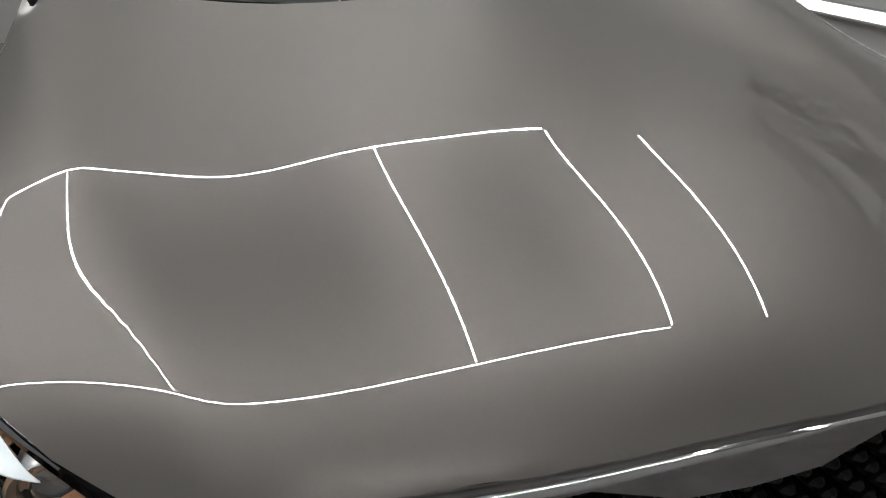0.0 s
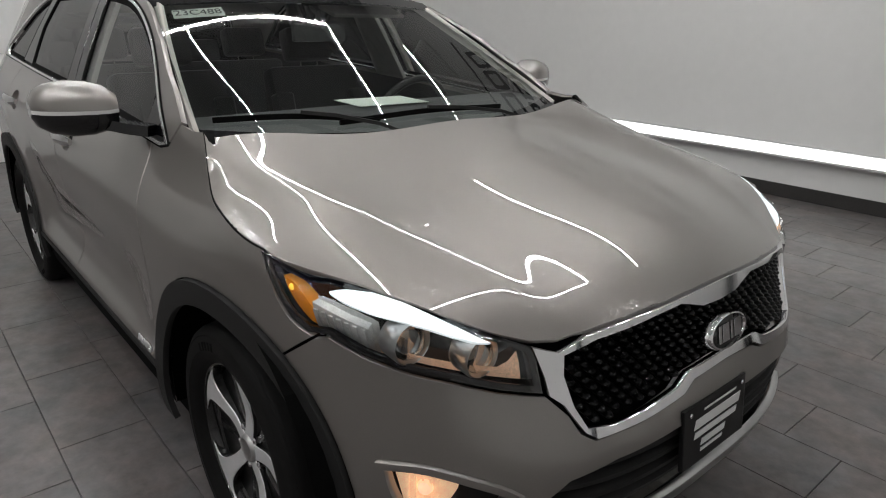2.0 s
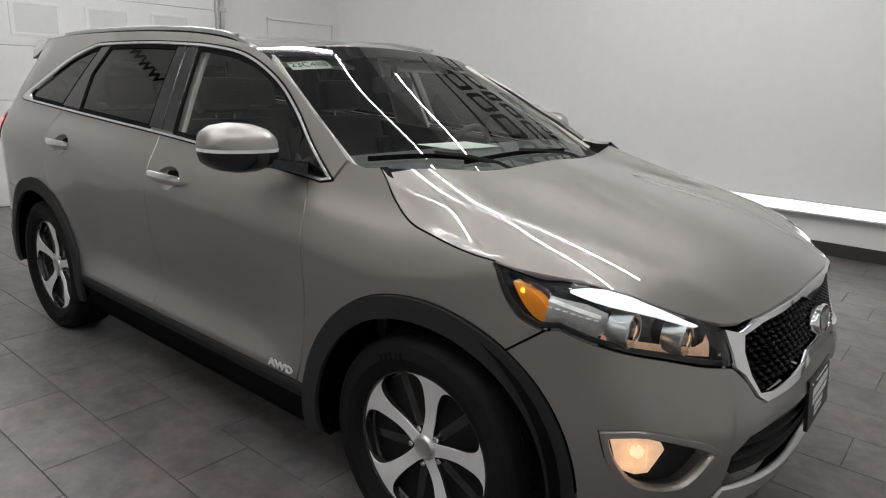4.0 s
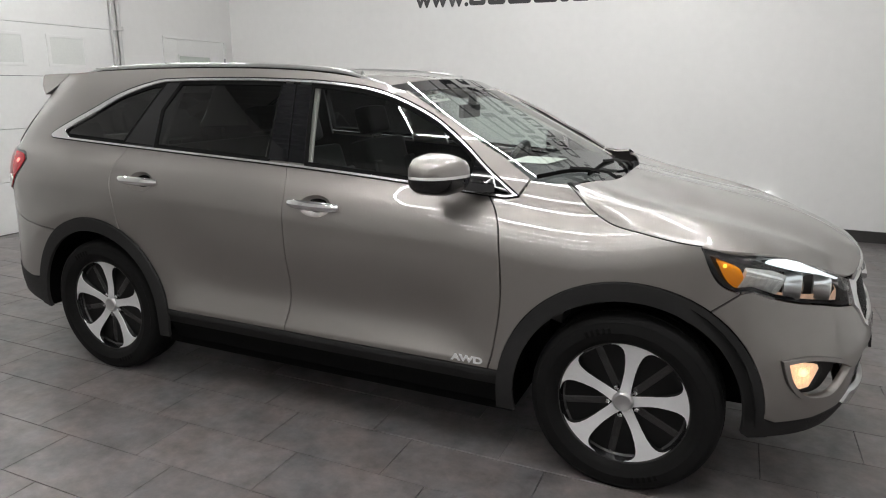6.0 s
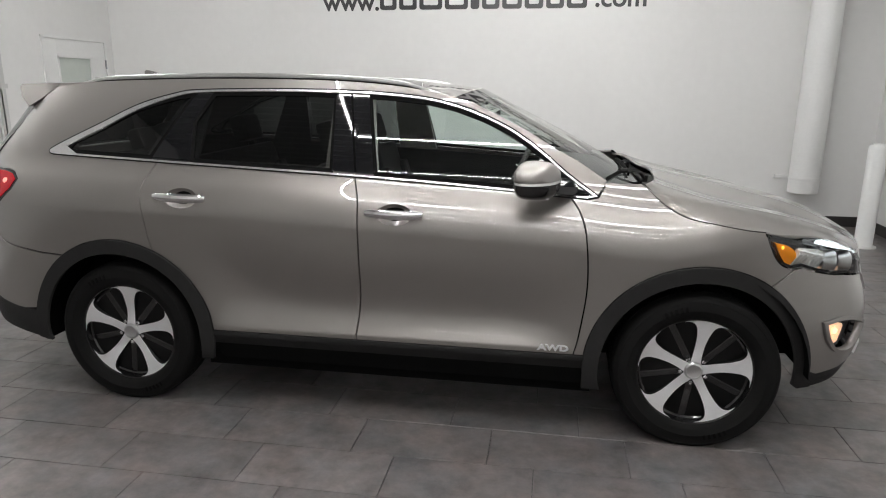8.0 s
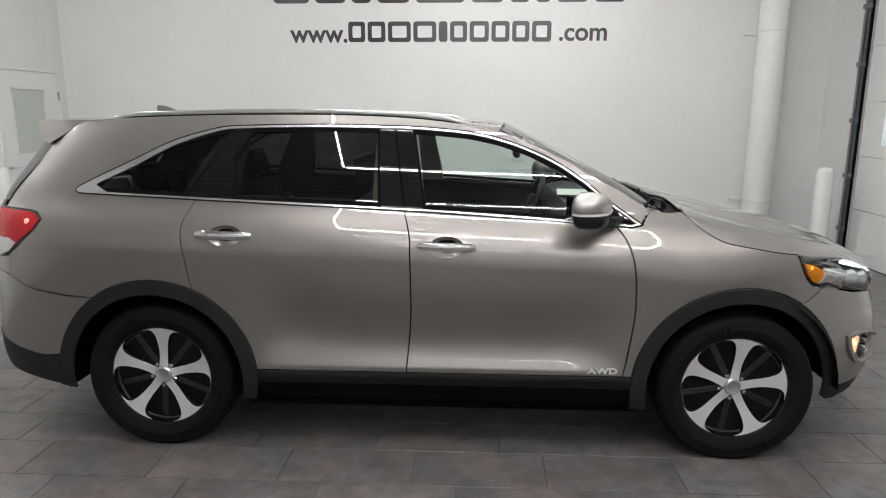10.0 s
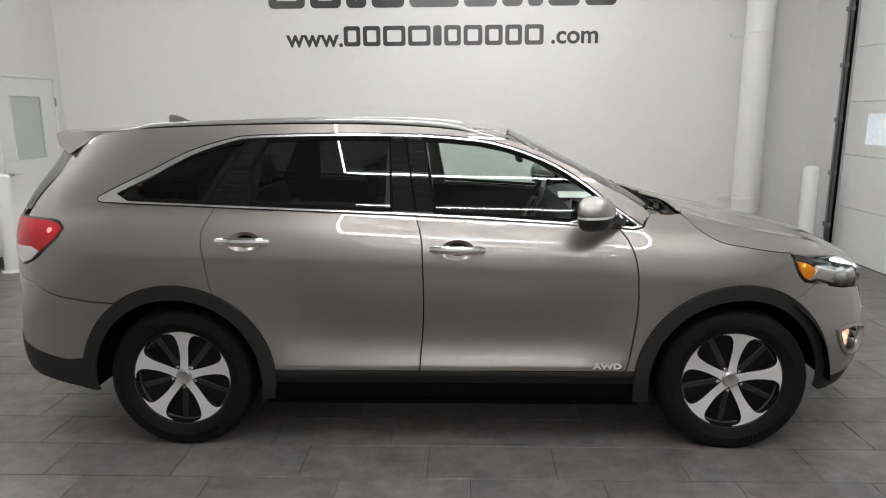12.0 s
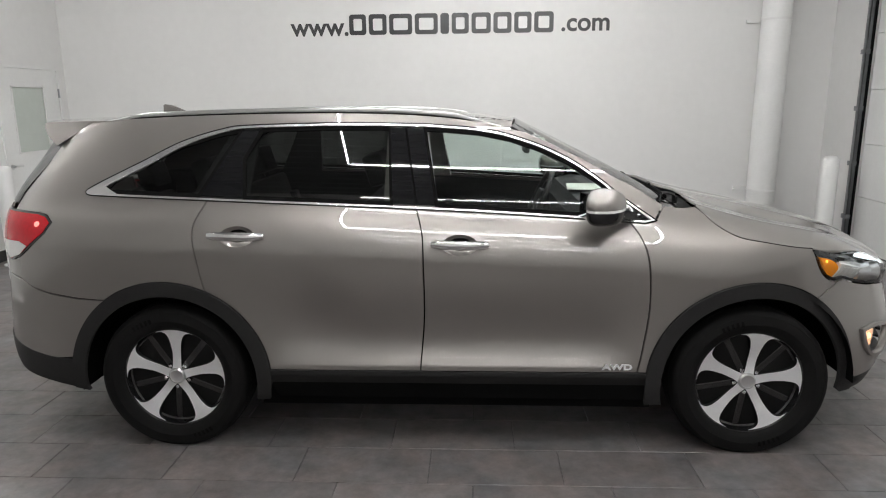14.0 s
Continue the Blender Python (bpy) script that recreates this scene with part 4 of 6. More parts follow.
def build_tail(car):
    R = on_rear
    out = lambda c, n: n.x < 0.2 and -n.x + n.y * c.y > 0
    bump = [(0.0, 0.86)] + [(1.1 * radians(a), 0.86) for a in (20, 35)] + [turn_rear(-2.12, 0.838), turn_rear(-2.05, 0.803), turn_rear(-1.966, 0.783), turn_rear(-1.80, 0.764), turn_rear(-1.672, 0.757)]
    bump += [turn_rear(x, z) for x, z in arc(REAR_HUB, RIM_Z, 0.497, 127, 167, 10)] + [turn_rear(-2.0, 0.45), turn_rear(-2.15, 0.47)] + [(1.1 * radians(a), 0.53) for a in (30, 15)] + [(0.0, 0.53)]
    shell("rear_bumper", both(bump), R, PAINT, car, 0.03, 0.002, 0.012, out=out)
    low = [(0.0, 0.525)] + [(1.1 * radians(a), 0.525) for a in (15, 30)] + [turn_rear(-2.15, 0.480), turn_rear(-2.0, 0.460), turn_rear(-1.872, 0.455), turn_rear(-1.88, 0.31), turn_rear(-2.05, 0.33)] + [(1.1 * radians(a), 0.36) for a in (30, 15)] + [(0.0, 0.36)]
    shell("rear_lower_cladding", both(low), R, CLAD, car, 0.04, 0.0, 0.03, 0.004, out=out)
    gate = [(0.0, 0.865), (1.1 * radians(34), 0.865), turn_rear(-2.127, 0.845), turn_rear(-2.118, 0.944), turn_rear(-2.19, 0.930), (1.1 * radians(33), 0.976), (1.1 * radians(33), 1.19), (0.0, 1.19)]
    shell("tailgate", both(gate), R, PAINT, car, 0.03, 0.002, 0.012, out=out)
    gl = [(0.0, 1.195)] + [turn_rear(x, z) for x, z in ((-2.155, 1.205), (-2.135, 1.25), (-2.05, 1.345), (-1.965, 1.440), (-1.91, 1.500))] + [(0.0, 1.52)]
    shell("rear_window", both(gl), R, GLOSSBLACK, car, 0.04, 0.0, 0.01, 0.0, "dark rear window", out=out)
    for s in (1, -1):
        T = lambda u, v, lift=0.0: on_rear(s * u, v, lift)
        lamp = [turn_rear(-1.918, 1.127), turn_rear(-1.948, 1.154), turn_rear(-1.99, 1.163), turn_rear(-2.12, 1.168)] + [(1.1 * radians(33), 1.165), (1.1 * radians(33), 0.985)] + [turn_rear(-2.19, 0.935), turn_rear(-2.10, 0.972), turn_rear(-1.951, 1.080)]
        t = shell("tail_lamp", lamp, T, RED, car, 0.02, 0.002, 0.03, 0.006, "red tail lamp with clear reversing lens", out=out)
        shell("lamp_rim", inset(lamp, -0.007), T, GLOSSBLACK, t, 0.02, 0.0, 0.02, 0.0025, "", out=out)
        rev = [turn_rear(-2.05, 1.012), turn_rear(-2.10, 1.032)] + [(1.1 * radians(36), 1.025), (1.1 * radians(36), 0.985)] + [turn_rear(-2.185, 0.94), turn_rear(-2.11, 0.965)]
        part("tail_bulb", lathe([(0.016, -0.004), (0.012, 0.003), (0.001, 0.005)], Matrix.Translation(T(turn_rear(-1.985, 1.115)[0], 1.115, 0.006)) @ Matrix.Rotation(radians(90 * s), 4, "X"), 16), TAILLIT, t, "lit red lamp element", True)
        shell("reversing_lens", rev, T, WHITELENS, t, 0.02, 0.0, 0.004, 0.010, "clear reversing lens", out=out)
    # roof spoiler: a wedge that runs on from the roof, its ends flush with the flanks
    bm = bmesh.new()
    rows = []
    n = 28
    for i in range(n + 1):
        t = -1 + 2 * i / n
        k = abs(t)
        x1 = -2.20 + 0.14 * k ** 2.4
        fore, edge = roof_edge(-1.80), roof_edge(-1.92)
        crown = (ROOF_MID(-1.9) - edge) * (1 - k ** 2.4)
        tip = edge + 0.004 + crown * 0.75
        sec = ((-1.70, roof_edge(-1.70) + crown - 0.006), (-1.803, fore + crown + 0.001), ((x1 - 1.803) / 2, (fore + crown + tip) / 2 + 0.002), (x1 + 0.010, tip), (x1, tip - 0.010),
               (x1 + 0.008, tip - 0.024), (x1 + 0.034, tip - 0.062), (-1.965, fore - 0.116), (-1.88, fore - 0.060), (-1.803, fore - 0.006))
        rows.append([bm.verts.new((x, t * (side(max(x, -1.90), min(z, edge)) + 0.001), z)) for x, z in sec])
    for a, b in zip(rows, rows[1:]):
        for q in range(len(a)):
            bm.faces.new((a[q], a[(q + 1) % len(a)], b[(q + 1) % len(a)], b[q]))
    for end in (rows[0], rows[-1]):
        cap = [bm.verts.new(v.co) for v in end]
        for q in ((0, 1, 9), (1, 2, 8, 9), (2, 3, 6, 7, 8), (3, 4, 5, 6)):
            bm.faces.new([cap[i] for i in q])
    bmesh.ops.recalc_face_normals(bm, faces=bm.faces)
    part("roof_spoiler", bm, PAINT, car, "", True)


def inner_body(car):
    """Dark structure behind the panels, floor pan and wheel houses; its near-black stands in for shade."""
    for s in (-1, 1):
        S = on_side(s)
        low = [(-1.93, 0.50), (-1.93, 1.12), (-1.2, 1.16), (-0.2, 1.13), (0.8, 1.08), (1.1, 1.06), (1.3, 0.99), (1.62, 0.95), (1.72, 0.83), (1.66, 0.74)]
        low += arc(FRONT_HUB, RIM_Z, 0.455, 50, 178, 20) + [(0.89, 0.27), (-0.86, 0.27)] + arc(REAR_HUB, RIM_Z, 0.455, 4, 160, 20)
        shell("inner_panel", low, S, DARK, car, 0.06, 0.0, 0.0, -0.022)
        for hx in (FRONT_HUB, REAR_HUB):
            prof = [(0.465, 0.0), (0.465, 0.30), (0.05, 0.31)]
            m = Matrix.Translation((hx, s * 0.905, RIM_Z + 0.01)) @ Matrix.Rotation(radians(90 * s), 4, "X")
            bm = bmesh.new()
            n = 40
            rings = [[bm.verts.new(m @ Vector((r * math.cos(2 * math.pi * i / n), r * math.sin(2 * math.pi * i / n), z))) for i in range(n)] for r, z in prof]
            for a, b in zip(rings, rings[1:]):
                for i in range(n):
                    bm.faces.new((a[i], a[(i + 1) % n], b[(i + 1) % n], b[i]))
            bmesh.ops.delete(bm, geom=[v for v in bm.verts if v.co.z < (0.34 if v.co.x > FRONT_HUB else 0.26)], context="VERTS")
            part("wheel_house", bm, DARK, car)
    # pan set low and wide; its black also stands in for under-car shade
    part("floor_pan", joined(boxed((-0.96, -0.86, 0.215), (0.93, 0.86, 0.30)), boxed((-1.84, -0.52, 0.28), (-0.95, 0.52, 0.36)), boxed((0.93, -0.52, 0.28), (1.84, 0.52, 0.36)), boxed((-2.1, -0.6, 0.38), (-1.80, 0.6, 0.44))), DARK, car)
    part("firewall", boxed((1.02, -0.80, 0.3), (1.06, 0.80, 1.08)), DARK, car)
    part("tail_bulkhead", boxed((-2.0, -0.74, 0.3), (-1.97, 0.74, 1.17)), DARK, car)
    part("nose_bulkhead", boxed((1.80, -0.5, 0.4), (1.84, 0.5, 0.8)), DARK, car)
    for s in (-1, 1):
        # added box that keeps the tail lamp's red glow out of the cabin
        part("lamp_back", boxed((-2.22, min(s * 0.60, s * 0.64), 0.80), (-1.84, max(s * 0.60, s * 0.64), 1.22)), DARK, car)


def settled(bm):
    """Presses what would reach below the floor into a flat contact patch."""
    for v in bm.verts:
        v.co.z = max(v.co.z, 0.001)
    return bm


def wheel(car, x, s, spin):
    """Tyre, machined rim with black pockets, brake disc and nuts; local z points outwards."""
    m = Matrix.Translation((x, s * 0.795, RIM_Z)) @ Matrix.Rotation(radians(90 if s < 0 else -90), 4, "X") @ Matrix.Rotation(radians(spin), 4, "Z")
    hub = m
    m = hub @ Matrix.Diagonal((1.055, 1.055, 1, 1))
    root = part("wheel", lathe([(0.2385, 0.070), (0.2415, 0.085), (0.238, 0.093), (0.2335, 0.092), (0.231, 0.085), (0.224, 0.05), (0.222, 0.0), (0.222, -0.09), (0.232, -0.10), (0.21, -0.10), (0.212, 0.05)], m, 72, True), ALLOYBLACK, car, "machined alloy wheel with black pockets", True)
    tyre = [(0.238, -0.095), (0.262, -0.112), (0.300, -0.118), (0.330, -0.113), (0.345, -0.104), (0.353, -0.090), (0.3565, -0.05), (0.3575, 0.0), (0.3565, 0.05), (0.353, 0.088),
            (0.346, 0.103), (0.333, 0.112), (0.327, 0.1145), (0.325, 0.1135), (0.300, 0.119), (0.285, 0.1195), (0.283, 0.118), (0.262, 0.114), (0.248, 0.104), (0.238, 0.094)]
    tyre = [(0.251 + (r - 0.238) * 0.958, w) for r, w in tyre]
    rub = part("tyre", settled(lathe(tyre, hub, 120, True)), RUBBER, root, "black all-season tyre", True)
    # tread blocks on the shoulders
    m_rim, m = m, hub
    bm = bmesh.new()
    for k in range(72):
        a = 2 * math.pi * k / 72
        for z0, z1, r0 in ((0.060, 0.100, 0.3475), (-0.100, -0.060, 0.3475), (0.020, 0.050, 0.3585), (-0.050, -0.020, 0.3585)):
            box(bm, (r0 - 0.02, -0.0118, z0), (r0 + 0.0085, 0.0118, z1), m @ Matrix.Rotation(a + (0.04 if abs(z0) < 0.055 else 0), 4, "Z"))
    tagged(part("tread_block", settled(bm), RUBBER, rub), kind="stuff")
    # raised sidewall lettering shown as plain bars
    if "bar" not in CACHE:
        bm = boxed((0.294, -0.006, 0.1175), (0.318, 0.006, 0.1205), 0.001, None, 1)
        me = bpy.data.meshes.new("sidewall_bar")
        bm.to_mesh(me)
        bm.free()
        me.materials.append(SEAL)
        CACHE["bar"] = me
    for a0 in (20, 200):
        for k in range(5):
            ob = new("sidewall_bar", CACHE["bar"])
            ob.parent = rub
            ob.matrix_basis = m @ Matrix.Rotation(radians(a0 + k * 4.2), 4, "Z")
    m = m_rim
    dish = part("rim_dish", lathe([(0.2225, 0.055), (0.218, 0.0), (0.205, -0.045), (0.10, -0.055), (0.03, -0.05), (0.03, -0.07), (0.21, -0.07)], m, 60), RIMBLACK, root, "black rim barrel", True)
    part("brake_disc", lathe([(0.155, -0.002), (0.155, 0.006), (0.09, 0.006), (0.085, 0.02), (0.04, 0.022)], m @ Matrix.Translation((0, 0, -0.035)), 48), STEEL, root, "", True)
    for k in range(5):
        a = radians(72 * k)
        mk = m @ Matrix.Rotation(a, 4, "Z")
        # broad machined spoke that flares into the rim lip
        prof = [(0.034, 36), (0.046, 27), (0.06, 18.5), (0.08, 13.4), (0.12, 9.2), (0.16, 8.4), (0.19, 9.2), (0.207, 10.7), (0.218, 12.8), (0.2252, 15.4), (0.2295, 18.6), (0.2315, 23), (0.2325, 28), (0.2325, 35.8)]
        lip = [(0.2395, 35.8 - 71.6 * i / 16) for i in range(17)]
        ring = [(r * math.cos(radians(q)), r * math.sin(radians(q))) for r, q in prof + lip + [(r, -q) for r, q in prof[::-1]]]
        face = lambda u, v, lift=0.0: mk @ Vector((u, v, 0.071 + 0.017 * (math.hypot(u, v) / 0.238) ** 2 - 0.007 * math.exp(-((math.hypot(u, v) - 0.1) / 0.05) ** 2) + lift))
        outward = lambda c, n: n.y * s > 0
        shell("spoke", ring, face, ALLOY, root, 0.012, 0.0, 0.005, out=outward)
        shell("spoke_flank", inset(ring, -0.0012), face, RIMBLACK, root, 0.016, 0.0, 0.048, -0.004, "black painted spoke side", out=outward)
        # black fork in the pocket between the spokes
        mf = m @ Matrix.Rotation(a + radians(36), 4, "Z")
        part("pocket_rib", boxed((0.05, -0.015, 0.024), (0.226, 0.015, 0.056), 0.006, mf), ALLOYBLACK, root, "gloss black inner spoke")
        part("pocket_step", boxed((0.185, -0.045, 0.012), (0.221, 0.045, 0.036), 0.006, mf), ALLOYBLACK, root)
    for k in range(5):
        mk = m @ Matrix.Rotation(radians(72 * k + 36), 4, "Z") @ Matrix.Translation((0.0572, 0, 0.050))
        part("lug_nut", lathe([(0.0125, 0), (0.0125, 0.004), (0.0095, 0.005), (0.0095, 0.018), (0.006, 0.022)], mk, 6), CHROME, root, "")
    part("hub_cap", lathe([(0.045, 0.045), (0.040, 0.070), (0.034, 0.0785), (0.030, 0.080), (0.027, 0.078), (0.002, 0.079)], m, 36), SATIN, root, "silver centre cap", True)
    return root


def door_mirror(car, s):
    """Painted cap over a black base with a slim lamp strip."""
    def loft(rows, name, mat, parent, label=""):
        bm = bmesh.new()
        rings = [[bm.verts.new(p) for p in r] for r in rows]
        k = len(rings[0])
        for a, b in zip(rings, rings[1:]):
            for i in range(k):
                bm.faces.new((a[i], a[(i + 1) % k], b[(i + 1) % k], b[i]))
        bm.faces.new(rings[0]), bm.faces.new(rings[-1])
        bmesh.ops.recalc_face_normals(bm, faces=bm.faces)
        return part(name, bm, mat, parent, label, True)
    def ring(y, cx, cz, rx, rz, lo, hi, n=22):
        out = []
        for i in range(n):
            a = 2 * math.pi * i / n
            c, q = math.cos(a), math.sin(a)
            px = cx + rx * (abs(c) ** 0.7) * (1 if c > 0 else -0.8)
            pz = cz + rz * (abs(q) ** (0.75 if q > 0 else 0.6)) * (1.0 - 0.10 * c if q > 0 else -1.04)
            out.append((px, s * y, min(max(pz, lo), hi)))
        return out
    ys = (0.893, 0.90, 0.93, 0.97, 1.02, 1.07, 1.10, 1.115)
    shp = {0.893: (0.02, 0.015), 0.90: (0.055, 0.045), 0.93: (0.085, 0.068), 0.97: (0.096, 0.078), 1.02: (0.095, 0.080), 1.07: (0.084, 0.070), 1.10: (0.060, 0.052), 1.115: (0.03, 0.024)}
    cx = lambda y: 0.66 - 0.30 * (y - 0.95)
    cz = 1.214
    cap = loft([ring(y, cx(y), cz, *shp[y], 1.213, 2) for y in ys], "mirror_cap", PAINT, car, "painted door mirror cap")
    loft([ring(y, cx(y), cz, shp[y][0] * 0.99, shp[y][1] * 0.99, 0, 1.203) for y in ys], "mirror_base", GLOSSBLACK, cap, "gloss black lower shell")
    loft([ring(y, cx(y) + 0.002, cz, shp[y][0] * 1.0, shp[y][1], 1.2025, 1.2135) for y in ys[1:]], "mirror_strip", WHITELENS, cap, "slim clear turn lamp strip")
    part("mirror_arm", sweep([(0.80, s * 0.83, 1.150), (0.76, s * 0.87, 1.155), (0.71, s * 0.915, 1.165), (0.68, s * 0.95, 1.175)], [(-0.035, -0.014), (0.035, -0.018), (0.035, 0.014), (-0.035, 0.018)]), GLOSSBLACK, cap, "", True)
    part("mirror_glass", boxed((-0.004, -0.085, -0.055), (0.004, 0.085, 0.055), 0.003, Matrix.Translation((cx(1.0) - 0.074, s * 0.995, cz)) @ Matrix.Rotation(radians(-9 * s), 4, "Z")), CHROME, cap, "mirror glass", True)


def roof_rail(car, s):
    """A slim satin rail that runs down into the roof at both ends, on a dark base strip."""
    xs = np.linspace(0.21, -1.74, 48)
    ease = lambda t: t * t * (3 - 2 * t)
    pts = [(x, s * 0.60, roof(x, 0.60) - 0.008 + 0.026 * ease(min(1, (0.21 - x) / 0.24)) * ease(min(1, (x + 1.74) / 0.24))) for x in xs]
    rail = part("roof_rail", sweep(pts, [(-0.011, -0.010), (0.011, -0.010), (0.013, -0.003), (0.011, 0.006), (0.005, 0.010), (-0.005, 0.010), (-0.011, 0.006), (-0.013, -0.003)]), SATIN, car, "satin silver roof rail", True)
    part("rail_base", sweep([(x, s * 0.60, roof(x, 0.60) + 0.003) for x in xs[3:-3]], [(-0.014, -0.008), (0.014, -0.008), (0.012, 0.005), (-0.012, 0.005)]), SEAL, rail, "dark base strip", True)
    for x in (0.02, -0.75, -1.54):
        part("rail_foot", sweep([(x - 0.07 + 0.14 * i / 8, s * 0.60, roof(x, 0.60) + 0.006) for i in range(9)], [(-0.008, -0.012), (0.008, -0.012), (0.008, 0.014), (-0.008, 0.014)]), SATIN, rail, "", True)


def wipers(car):
    # cowl tray between hood and screen
    bm = bmesh.new()
    rows = []
    for i in range(25):
        y = -0.74 + 1.48 * i / 24
        k = y / 0.8
        xf = 1.262 - 0.15 * abs(k) ** 2.4
        xb = 1.15 - 0.17 * abs(k) ** 2.2
        zf, zb = hood(min(xf, 1.25), y) - 0.045, 1.112 + 0.042 * k * k
        rows.append([bm.verts.new(p) for p in ((xf, y, zf), (xf * 0.6 + xb * 0.4, y, zf - 0.02), (xb, y, zb), (xb - 0.03, y, zb - 0.03))])
    for a, b in zip(rows, rows[1:]):
        for i in range(3):
            bm.faces.new((a[i], a[i + 1], b[i + 1], b[i]))
    part("cowl_tray", bm, CLAD, car, "black cowl tray", True)
    for y0, y1, x1 in ((0.36, -0.36, 0.0), (-0.22, -0.72, 0.0)):
        w = lambda t, y: glass_front(t, y) + Vector((0.006, 0, 0.011))
        blade = [w(0.085 + 0.035 * math.sin(math.pi * i / 14), y0 + (y1 - y0) * i / 14) for i in range(15)]
        b = part("wiper_blade", sweep(blade, [(-0.004, -0.009), (0.004, -0.009), (0.006, 0.0), (0.002, 0.008), (-0.003, 0.008)]), SEAL, car, "black wiper blade", True)
        yp = y0 + 0.06
        base = Vector((1.20 - 0.15 * abs(yp / 0.8) ** 2.2, yp, 1.125))
        mid = blade[7]
        part("wiper_arm", sweep([base, base.lerp(mid, 0.3) + Vector((0.015, 0, 0.02)), base.lerp(mid, 0.7) + Vector((0.01, 0, 0.022)), mid + Vector((0, 0, 0.012))], [(-0.008, -0.005), (0.008, -0.005), (0.006, 0.006), (-0.006, 0.006)]), CLAD, b, "", True)
        part("wiper_pivot", lathe([(0.016, -0.02), (0.016, 0.014), (0.010, 0.02)], Matrix.Translation(base), 16), CLAD, b, "", True)


def seat(name, x, y, width, car, label, back=0.62, mat=None):
    mat = mat or LEATHER
    root = part("seat_cushion", boxed((-0.25, -width / 2, -0.08), (0.27, width / 2, 0.09), 0.05, Matrix.Translation((x, y, 0.60)) @ Matrix.Rotation(radians(-6), 4, "Y"), 4), mat, car, label, True)
    m = Matrix.Translation((x - 0.25, y, 0.62)) @ Matrix.Rotation(radians(-16), 4, "Y")
    part("seat_back", joined(boxed((-0.06, -width / 2, 0.0), (0.07, width / 2, back), 0.055, m, 4), boxed((0.02, -width / 2 - 0.01, 0.05), (0.11, -width / 2 + 0.09, back - 0.14), 0.03, m, 3), boxed((0.02, width / 2 - 0.09, 0.05), (0.11, width / 2 + 0.01, back - 0.14), 0.03, m, 3)), mat, root, "", True)
    for k in ((0,) if width < 0.7 else (-0.42, 0.42)):
        part("headrest", boxed((-0.04, k - 0.13, back + 0.03), (0.06, k + 0.13, back + 0.20), 0.045, m, 4), mat, root, "", True)
        for q in (-0.05, 0.05):
            part("headrest_post", lathe([(0.006, back - 0.03), (0.006, back + 0.07)], m @ Matrix.Translation((0.01, k + q, 0)), 10), CHROME, root)


